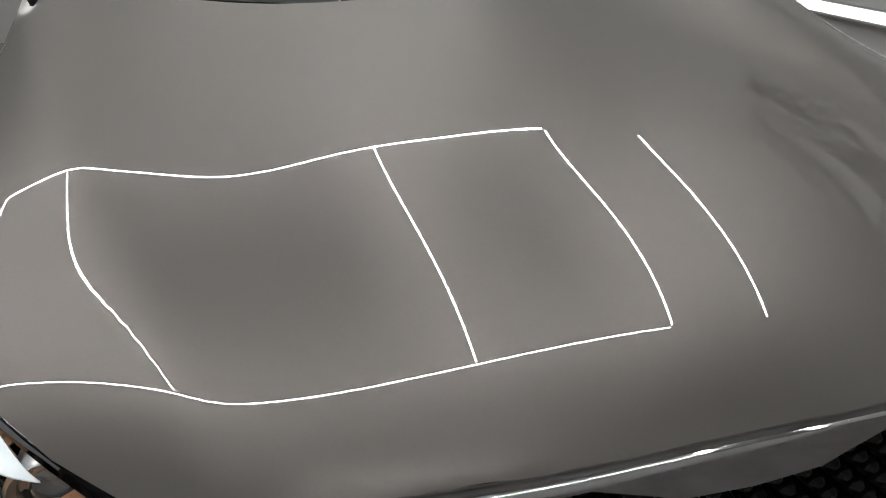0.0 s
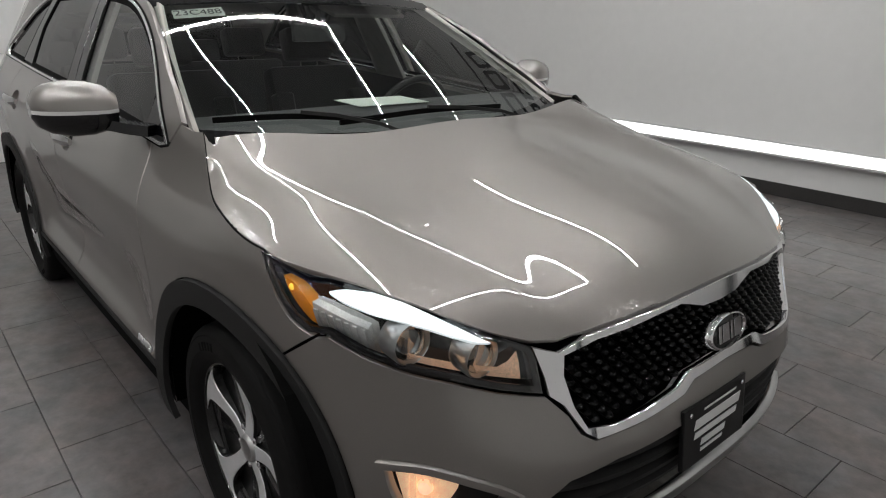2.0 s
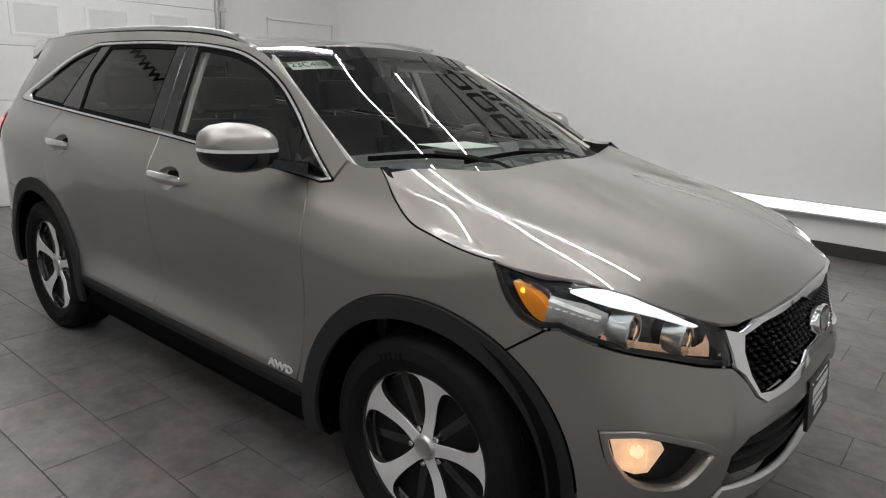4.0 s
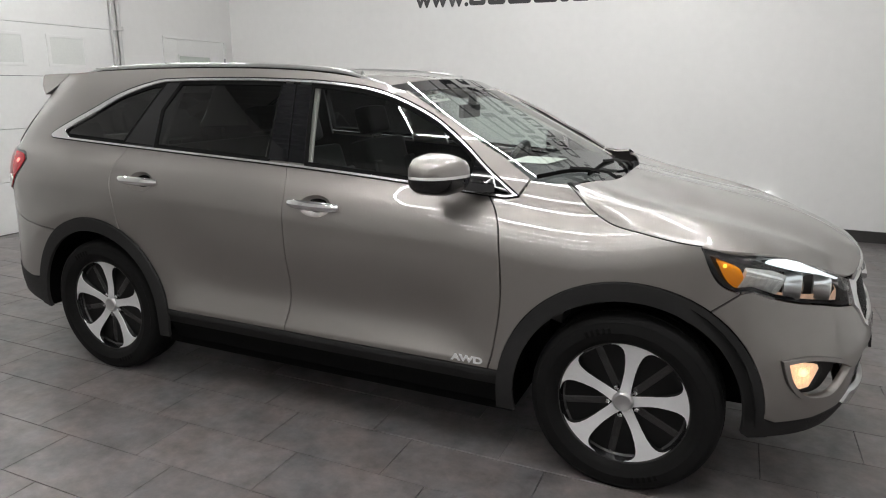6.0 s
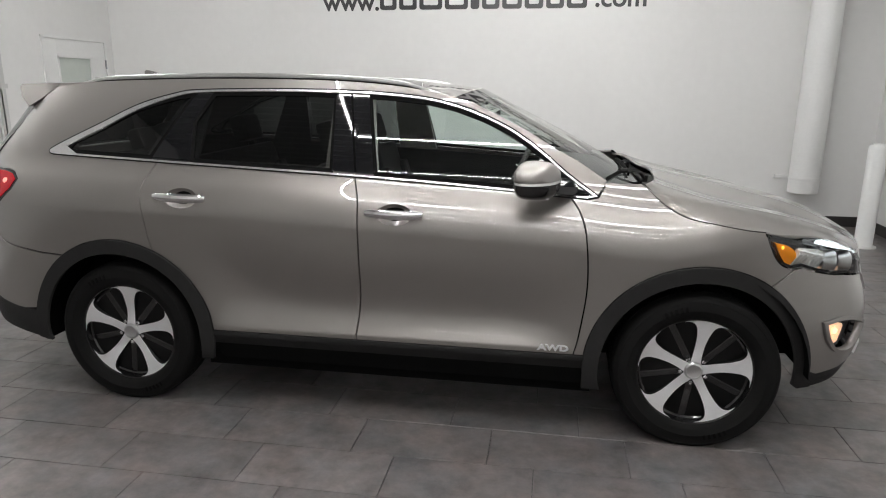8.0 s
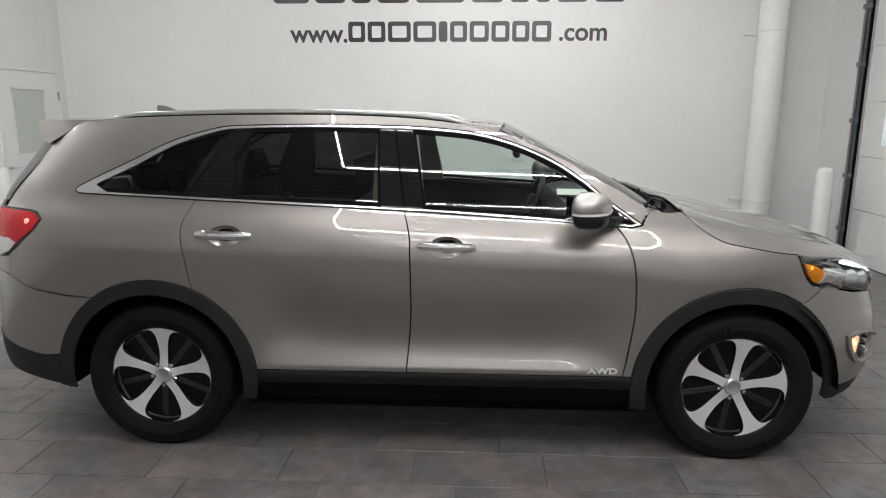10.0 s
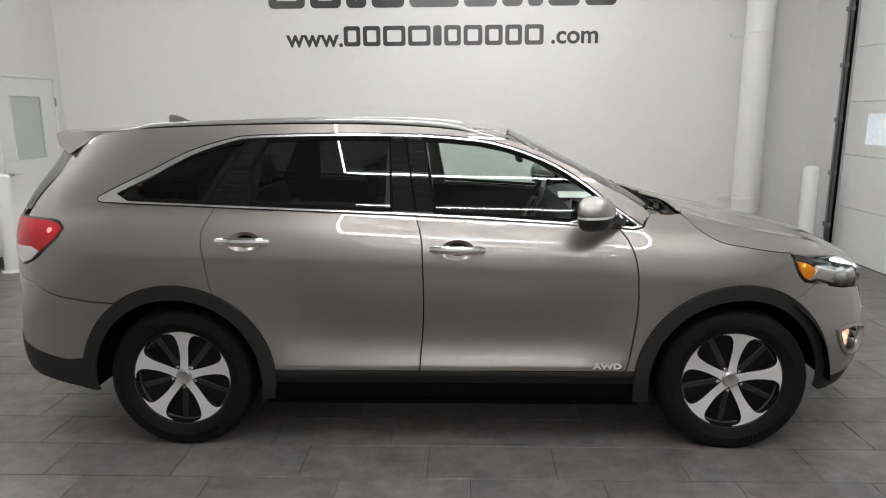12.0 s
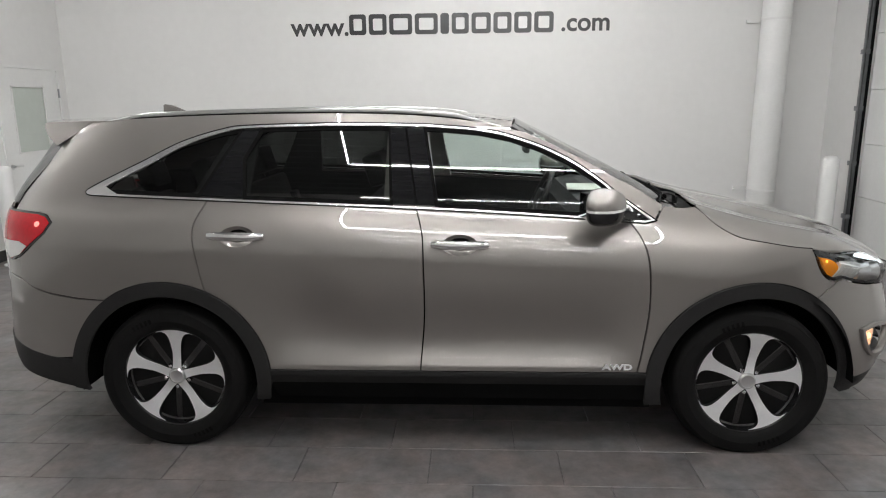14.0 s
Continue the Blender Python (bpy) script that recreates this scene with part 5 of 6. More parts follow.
def interior(car):
    seat("s", 0.02, -0.38, 0.52, car, "black leather front seat")
    seat("s", 0.02, 0.38, 0.52, car, "black leather front seat")
    seat("s", -0.86, 0.0, 1.30, car, "black leather rear bench", 0.60)
    seat("s", -1.62, 0.0, 1.05, car, "black leather third row bench", 0.50)
    dash = [(1.15, 1.085), (1.02, 1.135), (0.90, 1.160), (0.74, 1.168), (0.64, 1.145), (0.60, 1.06), (0.62, 0.90), (0.75, 0.70), (1.1, 0.6)]
    part("dashboard", extruded([(x, z) for x, z in dash], -0.76, 0.76, Matrix.Rotation(radians(90), 4, "X"), 0.0), TRIM, car, "black soft dashboard")
    m = Matrix.Translation((0.50, 0.38, 1.06)) @ Matrix.Rotation(radians(-66), 4, "Y")
    n = 40
    wheel_ring = part("steering_wheel", sweep([m @ Vector((0.185 * math.cos(2 * math.pi * i / n), 0.185 * math.sin(2 * math.pi * i / n), 0)) for i in range(n)], round_section(0.016), True), LEATHER, car, "black leather steering wheel", True)
    part("wheel_hub", joined(boxed((-0.06, -0.08, -0.03), (0.06, 0.08, 0.02), 0.02, m), boxed((-0.018, -0.18, -0.012), (0.018, 0.18, 0.006), 0.005, m), boxed((-0.17, -0.018, -0.012), (0.0, 0.018, 0.006), 0.005, m)), TRIM, wheel_ring, "", True)
    part("centre_console", boxed((-0.25, -0.12, 0.30), (0.72, 0.12, 0.72), 0.03), TRIM, car, "", True)
    for s in (-1, 1):
        S = on_side(s)
        shell("door_lining", [(-2.1, 0.70), (-1.95, 0.66)] + arc(REAR_HUB, RIM_Z, 0.475, 150, 4, 18) + [(-0.86, 0.37), (0.85, 0.37), (0.85, 1.10), (-0.18, 1.165), (-1.2, 1.21), (-1.75, 1.235), (-2.1, 1.22)], S, TRIM, car, 0.08, 0.0, 0.0, -0.075)
        shell("pillar_lining", [(-0.34, 1.17), (-0.08, 1.17), (-0.14, 1.56), (-0.33, 1.56)], S, LINING, car, 0.06, 0.0, 0.02, -0.035)
        shell("pillar_lining", [(-1.28, 1.2), (-0.99, 1.2), (-0.95, 1.55), (-1.08, 1.55)], S, TRIM, car, 0.06, 0.0, 0.02, -0.035)
        shell("pillar_lining", [(0.98, 1.12), (1.0, 1.15), (0.33, 1.52), (0.24, 1.52)], S, LINING, car, 0.06, 0.0, 0.02, -0.035)
    half = [(x, -0.57) for x in np.linspace(-1.95, 0.18, 12)] + [(0.28, -0.4), (0.30, 0.0)]
    shell("headliner", half + [(x, -y) for x, y in half[::-1][1:]], lambda u, v, lift=0.0: Vector((u, v, roof(u, v) - 0.03)), LINING, car, 0.08, 0.0, 0.0, out=lambda c, n: n.z < 0)
    part("inner_mirror", joined(boxed((-0.015, -0.12, -0.035), (0.015, 0.12, 0.035), 0.012, Matrix.Translation((0.38, 0, 1.415))), boxed((-0.01, -0.01, 0), (0.03, 0.01, 0.07), 0.0, Matrix.Translation((0.385, 0, 1.43)))), TRIM, car, "", True)
    for y in (-0.33, 0.33):
        part("sun_visor", boxed((-0.07, -0.19, -0.008), (0.07, 0.19, 0.008), 0.006, Matrix.Translation((0.21, y, 1.50)) @ Matrix.Rotation(radians(16), 4, "Y")), LINING, car, "", True)


def text_mesh(body, size, mat, m, name, parent, extrude=0.001, bold=0.0, align="CENTER"):
    cu = bpy.data.curves.new("lettering", "FONT")
    cu.body, cu.size, cu.extrude, cu.align_x, cu.align_y, cu.offset = body, size, extrude, align, "CENTER", bold
    ob = bpy.data.objects.new("lettering", cu)
    scene.collection.objects.link(ob)
    me = bpy.data.meshes.new_from_object(ob)
    bpy.data.objects.remove(ob)
    me.materials.clear()
    me.materials.append(mat)
    o = new(name, me)
    o.parent = parent
    o.matrix_basis = m
    return o


def letters(body, size, mat, m, parent, extrude=0.003, bold=0.006):
    """A word whose separate shapes are parts of their own."""
    word = text_mesh(body, size, mat, m, "letter", parent, extrude, bold)
    bm = bmesh.new()
    bm.from_mesh(word.data)
    bmesh.ops.remove_doubles(bm, verts=bm.verts, dist=1e-5)
    left = set(bm.verts)
    while left:
        island, todo = set(), [left.pop()]
        while todo:
            v = todo.pop()
            island.add(v)
            for e in v.link_edges:
                w = e.other_vert(v)
                if w in left:
                    left.discard(w)
                    todo.append(w)
        piece = bmesh.new()
        made = {v: piece.verts.new(v.co) for v in island}
        for f in {f for v in island for f in v.link_faces}:
            piece.faces.new([made[v] for v in f.verts])
        part("letter", piece, mat, parent).matrix_basis = m
    bm.free()
    bpy.data.objects.remove(word)


def details(car):
    for s in (-1, 1):
        door_mirror(car, s)
        roof_rail(car, s)
    wipers(car)
    # drive badge on the door
    m = Matrix.Translation((0.752, -side(0.752, 0.447) - 0.003, 0.447)) @ Matrix.Rotation(radians(90), 4, "X")
    text_mesh("AWD", 0.040, ALLOY, m @ Matrix.Diagonal((1.40, 0.95, 1, 1)), "drive_badge", car, 0.002, 0.0016)
    # stock number sticker behind the screen
    q = [glass_front(0.84 + dz, y) - Vector((0.002, 0, 0.004)) for dz, y in ((-0.045, -0.71), (-0.03, -0.50), (0.04, -0.50), (0.025, -0.71))]
    bm = bmesh.new()
    bm.faces.new([bm.verts.new(p) for p in q])
    bmesh.ops.solidify(bm, geom=bm.faces, thickness=0.0008)
    st = part("stock_sticker", bm, PAPER, car, "pale paper stock sticker")
    ex = (q[1] - q[0]).normalized()
    ey = (q[3] - q[0]).normalized()
    ez = ex.cross(ey)
    mm = Matrix((ex, ey, ez)).transposed().to_4x4()
    mm.translation = (q[0] + q[2]) / 2 + ez * 0.0015
    text_mesh("23C488", 0.052, INK, mm, "sticker_number", st, 0.0003)
    # aerial fin
    part("aerial_fin", extruded([(0, 0), (0.17, 0), (0.11, 0.030), (0.05, 0.056), (0.004, 0.062)], -0.018, 0.018, Matrix.Translation((-1.72, 0, roof(-1.65, 0) - 0.002)) @ Matrix.Rotation(radians(90), 4, "X"), 0.006), PAINT, car, "small roof aerial fin", True)


suv = build_vehicle()
inner_body(suv)
for hx, s, spin in ((FRONT_HUB, -1, 82), (REAR_HUB, -1, 86), (FRONT_HUB, 1, 20), (REAR_HUB, 1, 50)):
    wheel(suv, hx, s, spin)
interior(suv)
part("dash_paper", boxed((0.62, -0.02, 1.1705), (0.84, 0.28, 1.1725), 0.0, Matrix.Rotation(radians(-6), 4, "Z")), PAPER, suv, "white paper sheet on the dashboard")
details(suv)


# ---------------------------------------------------------------- the bay
X0, X1, Y0, Y1 = -5.1, 4.35, -6.4, 4.55


def slab(name, lo, hi, mat, label, kind="structure", category=""):
    return single(name, boxed(lo, hi), mat, label, category, kind)


slab("wall_north", (X0 - 0.2, Y1, 0), (X1 + 0.2, Y1 + 0.2, CEIL), WALL, "tall smooth white wall with a black sign")
slab("wall_south", (X0 - 0.2, Y0 - 0.2, 0), (X1 + 0.2, Y0, CEIL), WALL, "tall smooth white wall")


def end_wall(name, x, out, openings, label):
    """An end wall with openings (y0, y1, height), built as piers and lintels in one mesh."""
    bm = bmesh.new()
    a, b = (x, x + 0.2) if out > 0 else (x - 0.2, x)
    y = Y0
    for o0, o1, h in sorted(openings):
        box(bm, (a, y, 0), (b, o0, CEIL))
        box(bm, (a, o0, h), (b, o1, CEIL))
        y = o1
    box(bm, (a, y, 0), (b, Y1, CEIL))
    return single(name, bm, WALL, label, "", "structure")


GATE_W = (-1.0, 2.55, 3.2)
GATE_E = (-0.1, 3.74, 3.5)
DOOR_W = (3.27, 4.41, 2.12)
end_wall("wall_west", X0, -1, [GATE_W, DOOR_W], "white end wall with a service door and overhead door")
end_wall("wall_east", X1, 1, [GATE_E], "white end wall with an overhead door")

floor_base = slab("floor", (X0 - 0.2, Y0 - 0.2, -0.2), (X1 + 0.2, Y1 + 0.2, -0.006), GROUT, "dark grey slate-look tile floor")

# ceiling: ribbed deck in one mesh
bm = bmesh.new()
box(bm, (X0 - 0.2, Y0 - 0.2, CEIL + 0.05), (X1 + 0.2, Y1 + 0.2, CEIL + 0.15))
y = Y0
while y < Y1:
    box(bm, (X0, y, CEIL), (X1, y + 0.10, CEIL + 0.055))
    y += 0.23
single("ceiling", bm, DECK, "ribbed grey metal ceiling deck", "", "structure")

# baseboards
for name, lo, hi in (("baseboard", (X0, Y1 - 0.012, 0), (X1, Y1, 0.12)), ("baseboard", (X0, GATE_W[1] + 0.1, 0), (X0 + 0.012, DOOR_W[0] - 0.06, 0.12)), ("baseboard", (X0, DOOR_W[1] + 0.06, 0), (X0 + 0.012, Y1 - 0.014, 0.12)),
                     ("baseboard", (X1 - 0.012, GATE_E[1] + 0.12, 0), (X1, Y1 - 0.014, 0.12))):
    single(name, boxed(lo, hi, 0.003), BASE, "dark rubber baseboard along the wall", "", "structure")


def overhead_door(name, x, s, y0, y1, h, label, panes, glow):
    """A sectional door with panels, a row of small windows and side tracks; s points into the room."""
    d = thing(name, label, "", "", (0, 0, 0), "structure")
    n = 6
    for i in range(n):
        z0, z1 = h * i / n, h * (i + 1) / n
        p = part("door_panel", boxed((x - 0.05 * s - 0.02, y0 + 0.02, z0 + 0.002), (x - 0.05 * s + 0.02, y1 - 0.02, z1 - 0.002), 0.004), DOORPAINT, d)
        if i == panes:
            for yc in np.arange(y1 - 0.60, y0 + 0.3, -0.72):
                w = part("panel_window", joined(boxed((x - 0.05 * s - 0.026, yc - 0.24, z0 + 0.12), (x - 0.05 * s + 0.026, yc - 0.20, z1 - 0.12), 0.004), boxed((x - 0.05 * s - 0.026, yc + 0.20, z0 + 0.12), (x - 0.05 * s + 0.026, yc + 0.24, z1 - 0.12), 0.004),
                         boxed((x - 0.05 * s - 0.026, yc - 0.24, z0 + 0.10), (x - 0.05 * s + 0.026, yc + 0.24, z0 + 0.13), 0.004), boxed((x - 0.05 * s - 0.026, yc - 0.24, z1 - 0.13), (x - 0.05 * s + 0.026, yc + 0.24, z1 - 0.10), 0.004)), DOORPAINT, p, "white window frame")
                part("pane", boxed((x - 0.05 * s - 0.0225, yc - 0.2, z0 + 0.13), (x - 0.05 * s + 0.0225, yc + 0.2, z1 - 0.13)), glow, w, "frosted pane")
    for y in (y0 - 0.035, y1 + 0.035):
        t = part("door_track", joined(boxed((x, y - 0.03, 0.02), (x + 0.055 * s, y - 0.022, h + 0.3)) if s > 0 else boxed((x + 0.055 * s, y - 0.03, 0.02), (x, y - 0.022, h + 0.3)),
                                      boxed((min(x + 0.045 * s, x + 0.055 * s), y - 0.03, 0.02), (max(x + 0.045 * s, x + 0.055 * s), y + 0.03, h + 0.3))), GALV if s < 0 else PALE, d, "steel door track")
        for z in np.arange(0.35, h, 0.6):
            part("roller_bracket", boxed((min(x, x + 0.07 * s), y - 0.05, z - 0.025), (max(x, x + 0.07 * s), y + 0.05, z + 0.025), 0.006), GALV if s < 0 else PALE, t)
        part("weather_strip", boxed((min(x, x + 0.02 * s), y - 0.012 + (0.05 if y < y0 else -0.05), 0), (max(x, x + 0.02 * s), y + 0.012 + (0.05 if y < y0 else -0.05), h)), SEAL if s < 0 else PALE, d, "weather strip")
    return d


PALE = material("pale_grey_enamel", (0.52, 0.52, 0.51), 0.4, vary=0.05, scale=8)
# light in the door panes is put in as emission, fainter on the west door
PANEGLOW = material("frosted_daylight_pane", (0.75, 0.80, 0.86), 0.25, emit=0.28, vary=0.2, scale=6)
PANEFAINT = material("frosted_pane_faint_glow", (0.55, 0.56, 0.54), 0.3, emit=0.12, vary=0.06, scale=6)
overhead_door("door_1", X0, 1, *GATE_W, "white sectional overhead door, closed", 3, PANEFAINT)
overhead_door("door_2", X1, -1, *GATE_E, "white sectional overhead door, closed", 2, PANEGLOW)


def service_door():
    y0, y1, h = DOOR_W
    WZ0, WZ1 = 1.14, 1.89
    d = thing("door_3", "white steel service door with a small window, closed", "", "", (0, 0, 0), "structure")
    leaf = part("door_leaf", joined(boxed((X0 - 0.05, y0 + 0.03, 0.008), (X0 - 0.006, y1 - 0.03, WZ0), 0.002), boxed((X0 - 0.05, y0 + 0.03, WZ0), (X0 - 0.006, y0 + 0.26, h - 0.03), 0.002),
                                    boxed((X0 - 0.05, y1 - 0.31, WZ0), (X0 - 0.006, y1 - 0.03, h - 0.03), 0.002), boxed((X0 - 0.05, y0 + 0.26, WZ1), (X0 - 0.006, y1 - 0.31, h - 0.03), 0.002)), DOORPAINT, d)
    part("door_window", boxed((X0 - 0.035, y0 + 0.26, WZ0), (X0 - 0.02, y1 - 0.31, WZ1)), FROSTED, leaf, "frosted glass pane")
    part("window_bead", joined(boxed((X0 - 0.01, y0 + 0.25, WZ0 - 0.01), (X0 + 0.002, y0 + 0.27, WZ1 + 0.01)), boxed((X0 - 0.01, y1 - 0.32, WZ0 - 0.01), (X0 + 0.002, y1 - 0.30, WZ1 + 0.01)), boxed((X0 - 0.01, y0 + 0.25, WZ0 - 0.01), (X0 + 0.002, y1 - 0.30, WZ0 + 0.01)), boxed((X0 - 0.01, y0 + 0.25, WZ1 - 0.01), (X0 + 0.002, y1 - 0.30, WZ1 + 0.01))), DOORPAINT, leaf)
    part("door_frame", joined(boxed((X0 - 0.15, y0, 0), (X0 + 0.012, y0 + 0.028, h), 0.003), boxed((X0 - 0.15, y1 - 0.028, 0), (X0 + 0.012, y1, h), 0.003), boxed((X0 - 0.15, y0, h - 0.028), (X0 + 0.012, y1, h), 0.003)), DOORPAINT, d)
    for z in (0.25, 1.05, 1.82):
        part("hinge", lathe([(0.011, -0.055), (0.011, 0.055)], Matrix.Translation((X0 + 0.006, y1 - 0.03, z)), 10), GALV, d, "steel hinge")
    hd = part("door_handle", lathe([(0.028, 0), (0.028, 0.012), (0.012, 0.014), (0.012, 0.05)], Matrix.Translation((X0 - 0.006, y0 + 0.10, 1.0)) @ Matrix.Rotation(radians(90), 4, "Y"), 20), SATIN, leaf, "satin lever handle", True)
    part("lever", boxed((X0 + 0.035, y0 + 0.095, 0.991), (X0 + 0.05, y0 + 0.22, 1.009), 0.006), SATIN, hd)


FROSTED = material("frosted_pane", (0.50, 0.54, 0.50), 0.3, vary=0.04, scale=8)
service_door()

# ---------------------------------------------------------------- wall sign: brand words as plain blocks
WIDTHS = {"m": 1.5, "M": 1.35, "i": 0.45, "I": 0.5, "t": 0.62, "T": 1.0, "U": 1.05, "O": 1.12, "A": 1.12, "u": 0.95, "S": 1.0, "o": 1.0, "v": 0.95, "e": 0.95}


def word_blocks(sign, word, x0, x1, z0, z1, xh=None, flat=None, facing=None):
    """A brand word as plain rounded shapes: a hollow block for each wide character, a bar for each narrow one."""
    flat = flat or (lambda u, v, lift=0.0: Vector((u, Y1 - 0.006, v)))
    facing = facing or (lambda c2, n: n.y < 0)
    total = sum(WIDTHS.get(c, 1.0) + 0.16 for c in word)
    x = x0
    for c in word:
        w = WIDTHS.get(c, 1.0) * (x1 - x0) / total
        top = z1 if (c.isupper() or c in "ti") or xh is None else xh
        t = (z1 - z0) * 0.21
        r = t * 0.7
        corner = lambda a, b, q, rr: [(a + rr * math.cos(radians(q + 15 * i)), b + rr * math.sin(radians(q + 15 * i))) for i in range(7)]
        oblong = lambda a, b, c2, d, rr: corner(c2 - rr, d - rr, 0, rr) + corner(a + rr, d - rr, 90, rr) + corner(a + rr, b + rr, 180, rr) + corner(c2 - rr, b + rr, 270, rr)
        hole = [oblong(x + t, z0 + t, x + w - t, top - t, r * 0.5)] if w > 2.6 * t else []
        shell("sign_block", oblong(x, z0, x + w, top, min(r, w * 0.3)), flat, SIGN, sign, 0.2, 0.0, 0.006, out=facing, holes=hole)
        x += w + 0.16 * (x1 - x0) / total


sign = thing("wall_sign", "black vinyl wall sign of plain blocks and web words", "sign")
word_blocks(sign, "SUMMITAUTO", -1.44, 1.07, 2.475, 2.715)
mw = Matrix.Translation((-1.80, Y1 - 0.004, 2.565)) @ Matrix.Rotation(radians(90), 4, "X")
letters("www.", 0.30, SIGN, mw, sign)
letters(".com", 0.30, SIGN, Matrix.Translation((1.42, Y1 - 0.004, 2.58)) @ Matrix.Rotation(radians(90), 4, "X"), sign)
word_blocks(sign, "Automotive", -2.36, 1.98, 2.93, 3.36, 3.24)
word_blocks(sign, "SUMMIT", -1.9, 1.55, 3.47, 3.95)
part("sign_swoosh", sweep([(-2.2 + 4.1 * i / 20, Y1 - 0.006, 4.05 + 0.26 * math.sin(math.pi * i / 20) ** 0.8) for i in range(21)], [(-0.005, -0.03), (0.005, -0.03), (0.005, 0.03), (-0.005, 0.03)]), SIGN, sign, "plain swoosh shape")

# the same web words over the overhead door of the end wall
sign_w = thing("wall_sign", "black vinyl web words over the overhead door", "sign")
mw = Matrix.Rotation(radians(90), 4, "Z") @ Matrix.Rotation(radians(90), 4, "X")
letters("www.", 0.34, SIGN, Matrix.Translation((X0 + 0.004, -2.15, 3.52)) @ mw, sign_w)
letters(".com", 0.34, SIGN, Matrix.Translation((X0 + 0.004, 1.35, 3.52)) @ mw, sign_w)
word_blocks(sign_w, "SUMMITAUTO", -1.75, 0.95, 3.40, 3.67, None, lambda u, v, lift=0.0: Vector((X0 + 0.006, u, v)), lambda c2, n: n.x > 0)

# ---------------------------------------------------------------- fixtures
strip = thing("wall_light_bar", "glowing white light bar low on the wall", "lamp")
part("bar_housing", boxed((-4.9, Y1 - 0.10, 0.365), (2.05, Y1, 0.385), 0.003), HOUSING, strip)
# added cover that holds the bar's glow off the wall above
part("bar_cap", boxed((-4.9, Y1 - 0.085, 0.4705), (2.05, Y1, 0.476), 0.001), HOUSING, strip)
x = -4.9
while x < 2.1:
    part("bar_diffuser", boxed((x + 0.004, Y1 - 0.095, 0.386), (min(x + 1.22, 2.05) - 0.004, Y1 - 0.005, 0.4695), 0.004), STRIPLED, strip)
    x += 1.22

pipe = thing("drain_pipe", "white jacketed vertical pipe with wall bracket", "pipe")
part("pipe_body", lathe([(0.02, 0.425), (0.155, 0.42), (0.16, 0.43), (0.16, CEIL)], Matrix.Translation((3.58, Y1 - 0.19, 0)), 40), PIPE, pipe, "", True)
for z in (0.58, 2.56):
    part("pipe_bracket", joined(boxed((3.31, Y1 - 0.03, z - 0.02), (3.46, Y1, z + 0.02), 0.004), lathe([(0.168, z - 0.012), (0.168, z + 0.012)], Matrix.Translation((3.58, Y1 - 0.19, 0)), 40)), DOORPAINT, pipe, "", True)


def bollard(x, y):
    b = thing("bollard", "white steel bollard beside the overhead door", "bollard", "bollards", (x, y, 0))
    part("post", lathe([(0.085, 0), (0.085, 1.0), (0.078, 1.03), (0.055, 1.052), (0.01, 1.06)], None, 36), DOORPAINT, b, "", True)
    part("base_plate", lathe([(0.12, 0.0), (0.12, 0.012)], None, 32), DOORPAINT, b)
    return b


bol = bollard(3.92, 3.48)
copy_thing(bol, pose(-4.85, 2.86, 0))


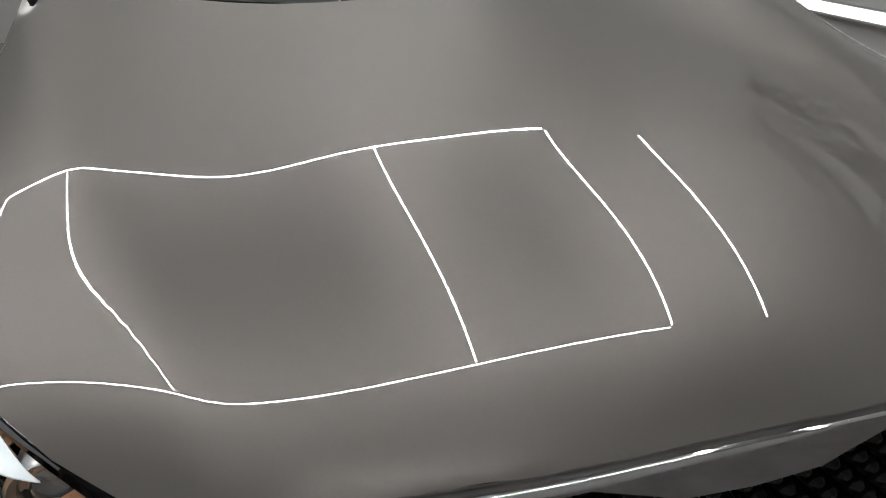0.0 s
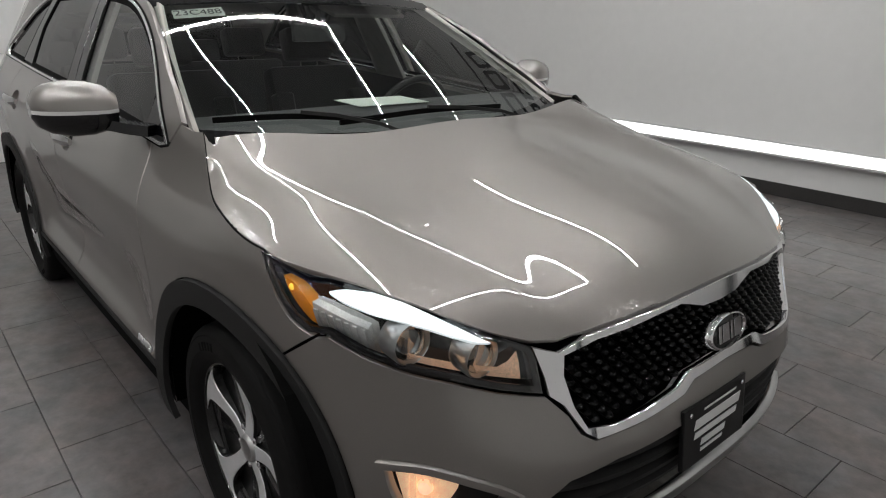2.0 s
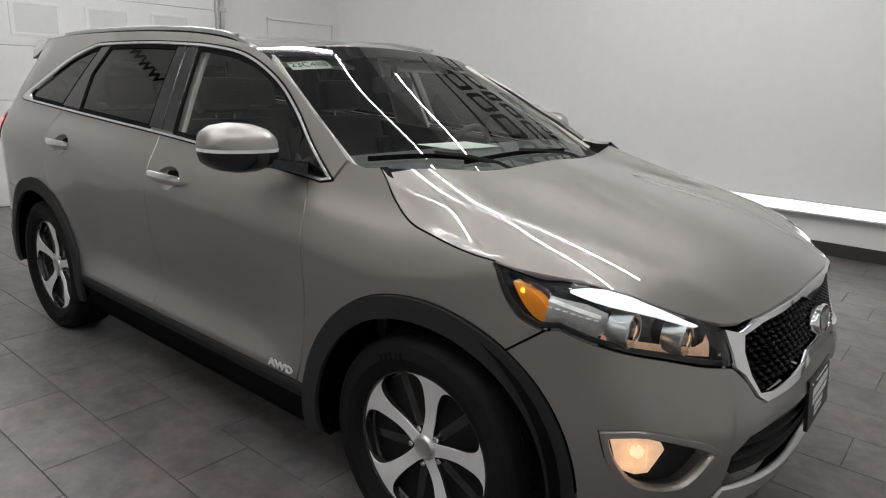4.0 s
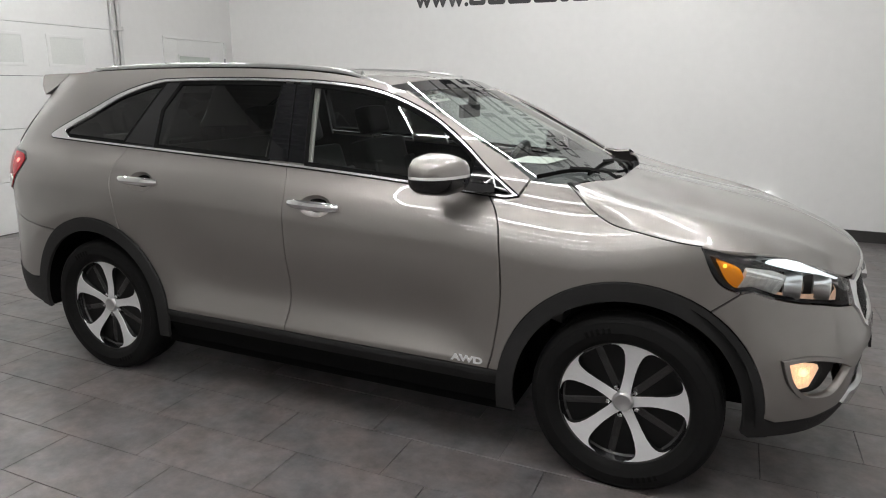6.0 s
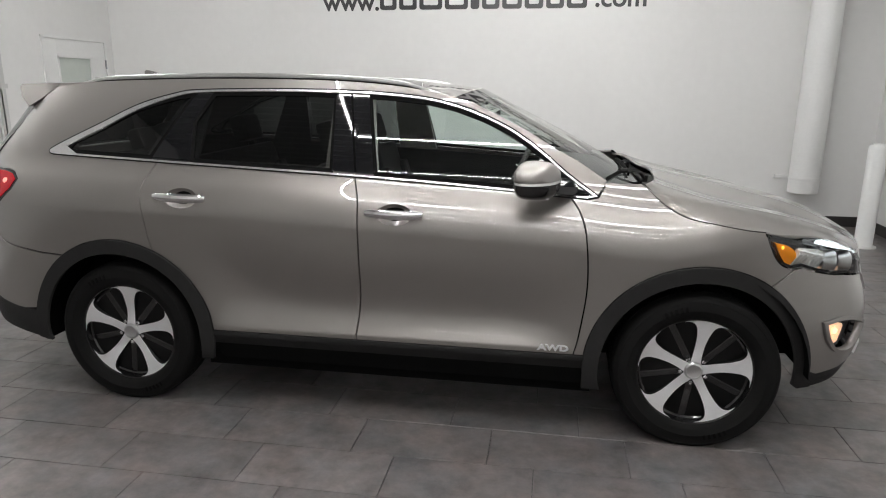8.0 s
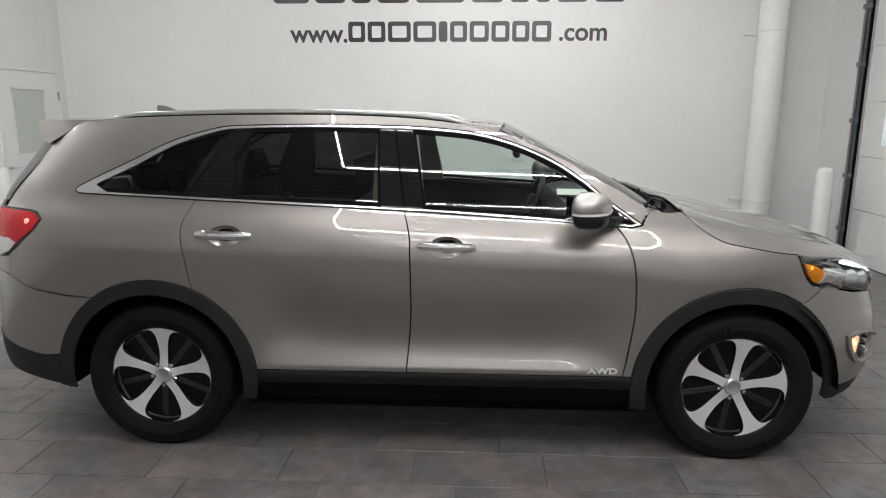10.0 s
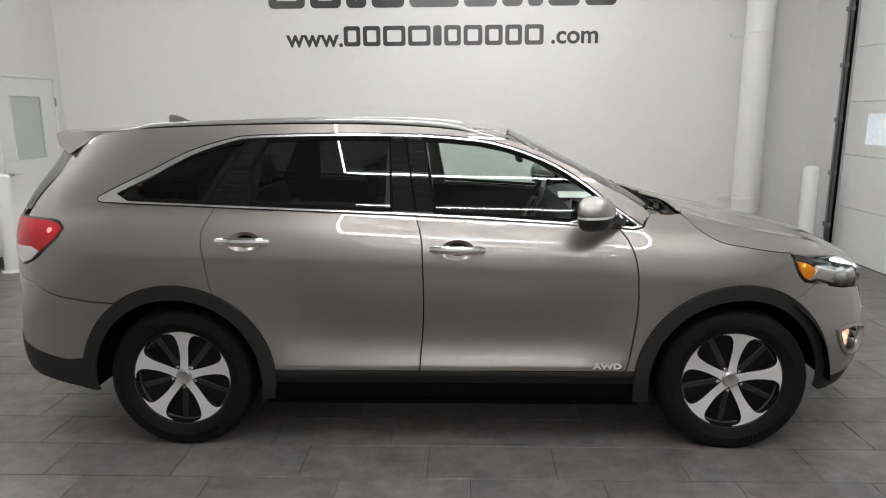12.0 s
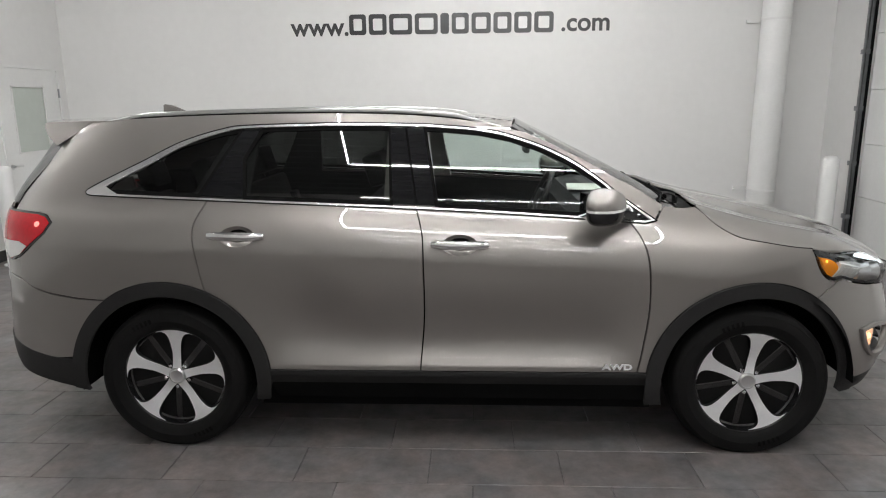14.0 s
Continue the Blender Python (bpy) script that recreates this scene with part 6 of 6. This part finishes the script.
def tube_line(a, b):
    """A run of linear tubes end to end along one line, hung from the ceiling."""
    a, b = Vector(a), Vector(b)
    n = max(1, round((b - a).length / 1.6))
    d = (b - a) / n
    along_x = abs(d.x) > abs(d.y)
    for i in range(n):
        p, q = a + d * i, a + d * (i + 1)
        e = d.normalized() * 0.006
        p, q = p + e, q - e
        t = thing("tube_lamp", "lit white linear tube lamp under the ceiling", "lamp", "ceiling tubes")
        w = Vector((0, 0.0065, 0)) if along_x else Vector((0.0065, 0, 0))
        lo = Vector((min(p.x, q.x), min(p.y, q.y), TUBE_Z)) - w
        hi = Vector((max(p.x, q.x), max(p.y, q.y), TUBE_Z + 0.010)) + w
        part("diffuser", boxed(lo, hi, 0.004), TUBEDIM if lo.y < -3.0 else TUBE, t)
        part("housing", boxed((lo.x, lo.y, TUBE_Z + 0.011), (hi.x, hi.y, TUBE_Z + 0.07), 0.004), HOUSING, t)
        for r in (p, q):
            part("suspension_wire", boxed((r.x - 0.002, r.y - 0.002, TUBE_Z + 0.07), (r.x + 0.002, r.y + 0.002, CEIL)), GALV, t)


for a, b in TUBES:
    tube_line(a, b)



def tiles():
    """Third-bond tiles of 610 by 305 mm; the stretch round the vehicle is single slabs that share a mesh, the rest one joined part."""
    w, d, g = 0.61, 0.305, 0.003
    me = bpy.data.meshes.new("tile")
    b = boxed((g / 2, g / 2, -0.012), (w - g / 2, d - g / 2, 0.0), 0.0015, None, 1)
    b.to_mesh(me)
    b.free()
    me.materials.append(TILE)
    verts, faces = [], []
    for j in range(-16, 22):
        y = -0.598 - j * d
        off = 0.08 + (j % 3) * 0.2033
        for i in range(-10, 9):
            x = off + i * w
            x0, x1, y0, y1 = max(x + g / 2, X0), min(x + w - g / 2, X1), max(y + g / 2, Y0), min(y + d - g / 2, Y1)
            if x1 - x0 < 0.02 or y1 - y0 < 0.02:
                continue
            if x > X0 and x + w < X1 and y > Y0 and y + d < Y1 and -3.7 < x + w / 2 < 3.7 and -2.9 < y + d / 2 < 4.6:
                ob = new("tile", me)
                ob.parent = floor_base
                ob.location = (x, y, 0)
            else:
                k = len(verts)
                verts += [(x0, y0, 0), (x1, y0, 0), (x1, y1, 0), (x0, y1, 0), (x0, y0, -0.012), (x1, y0, -0.012), (x1, y1, -0.012), (x0, y1, -0.012)]
                faces += [(k, k + 1, k + 2, k + 3), (k, k + 4, k + 5, k + 1), (k + 1, k + 5, k + 6, k + 2), (k + 2, k + 6, k + 7, k + 3), (k + 3, k + 7, k + 4, k)]
    rest = bpy.data.meshes.new("outer_tiles")
    rest.from_pydata(verts, [], faces)
    rest.materials.append(TILE)
    ob = new("outer_tiles", rest)
    ob.parent = floor_base
    tagged(ob, kind="stuff")


tiles()
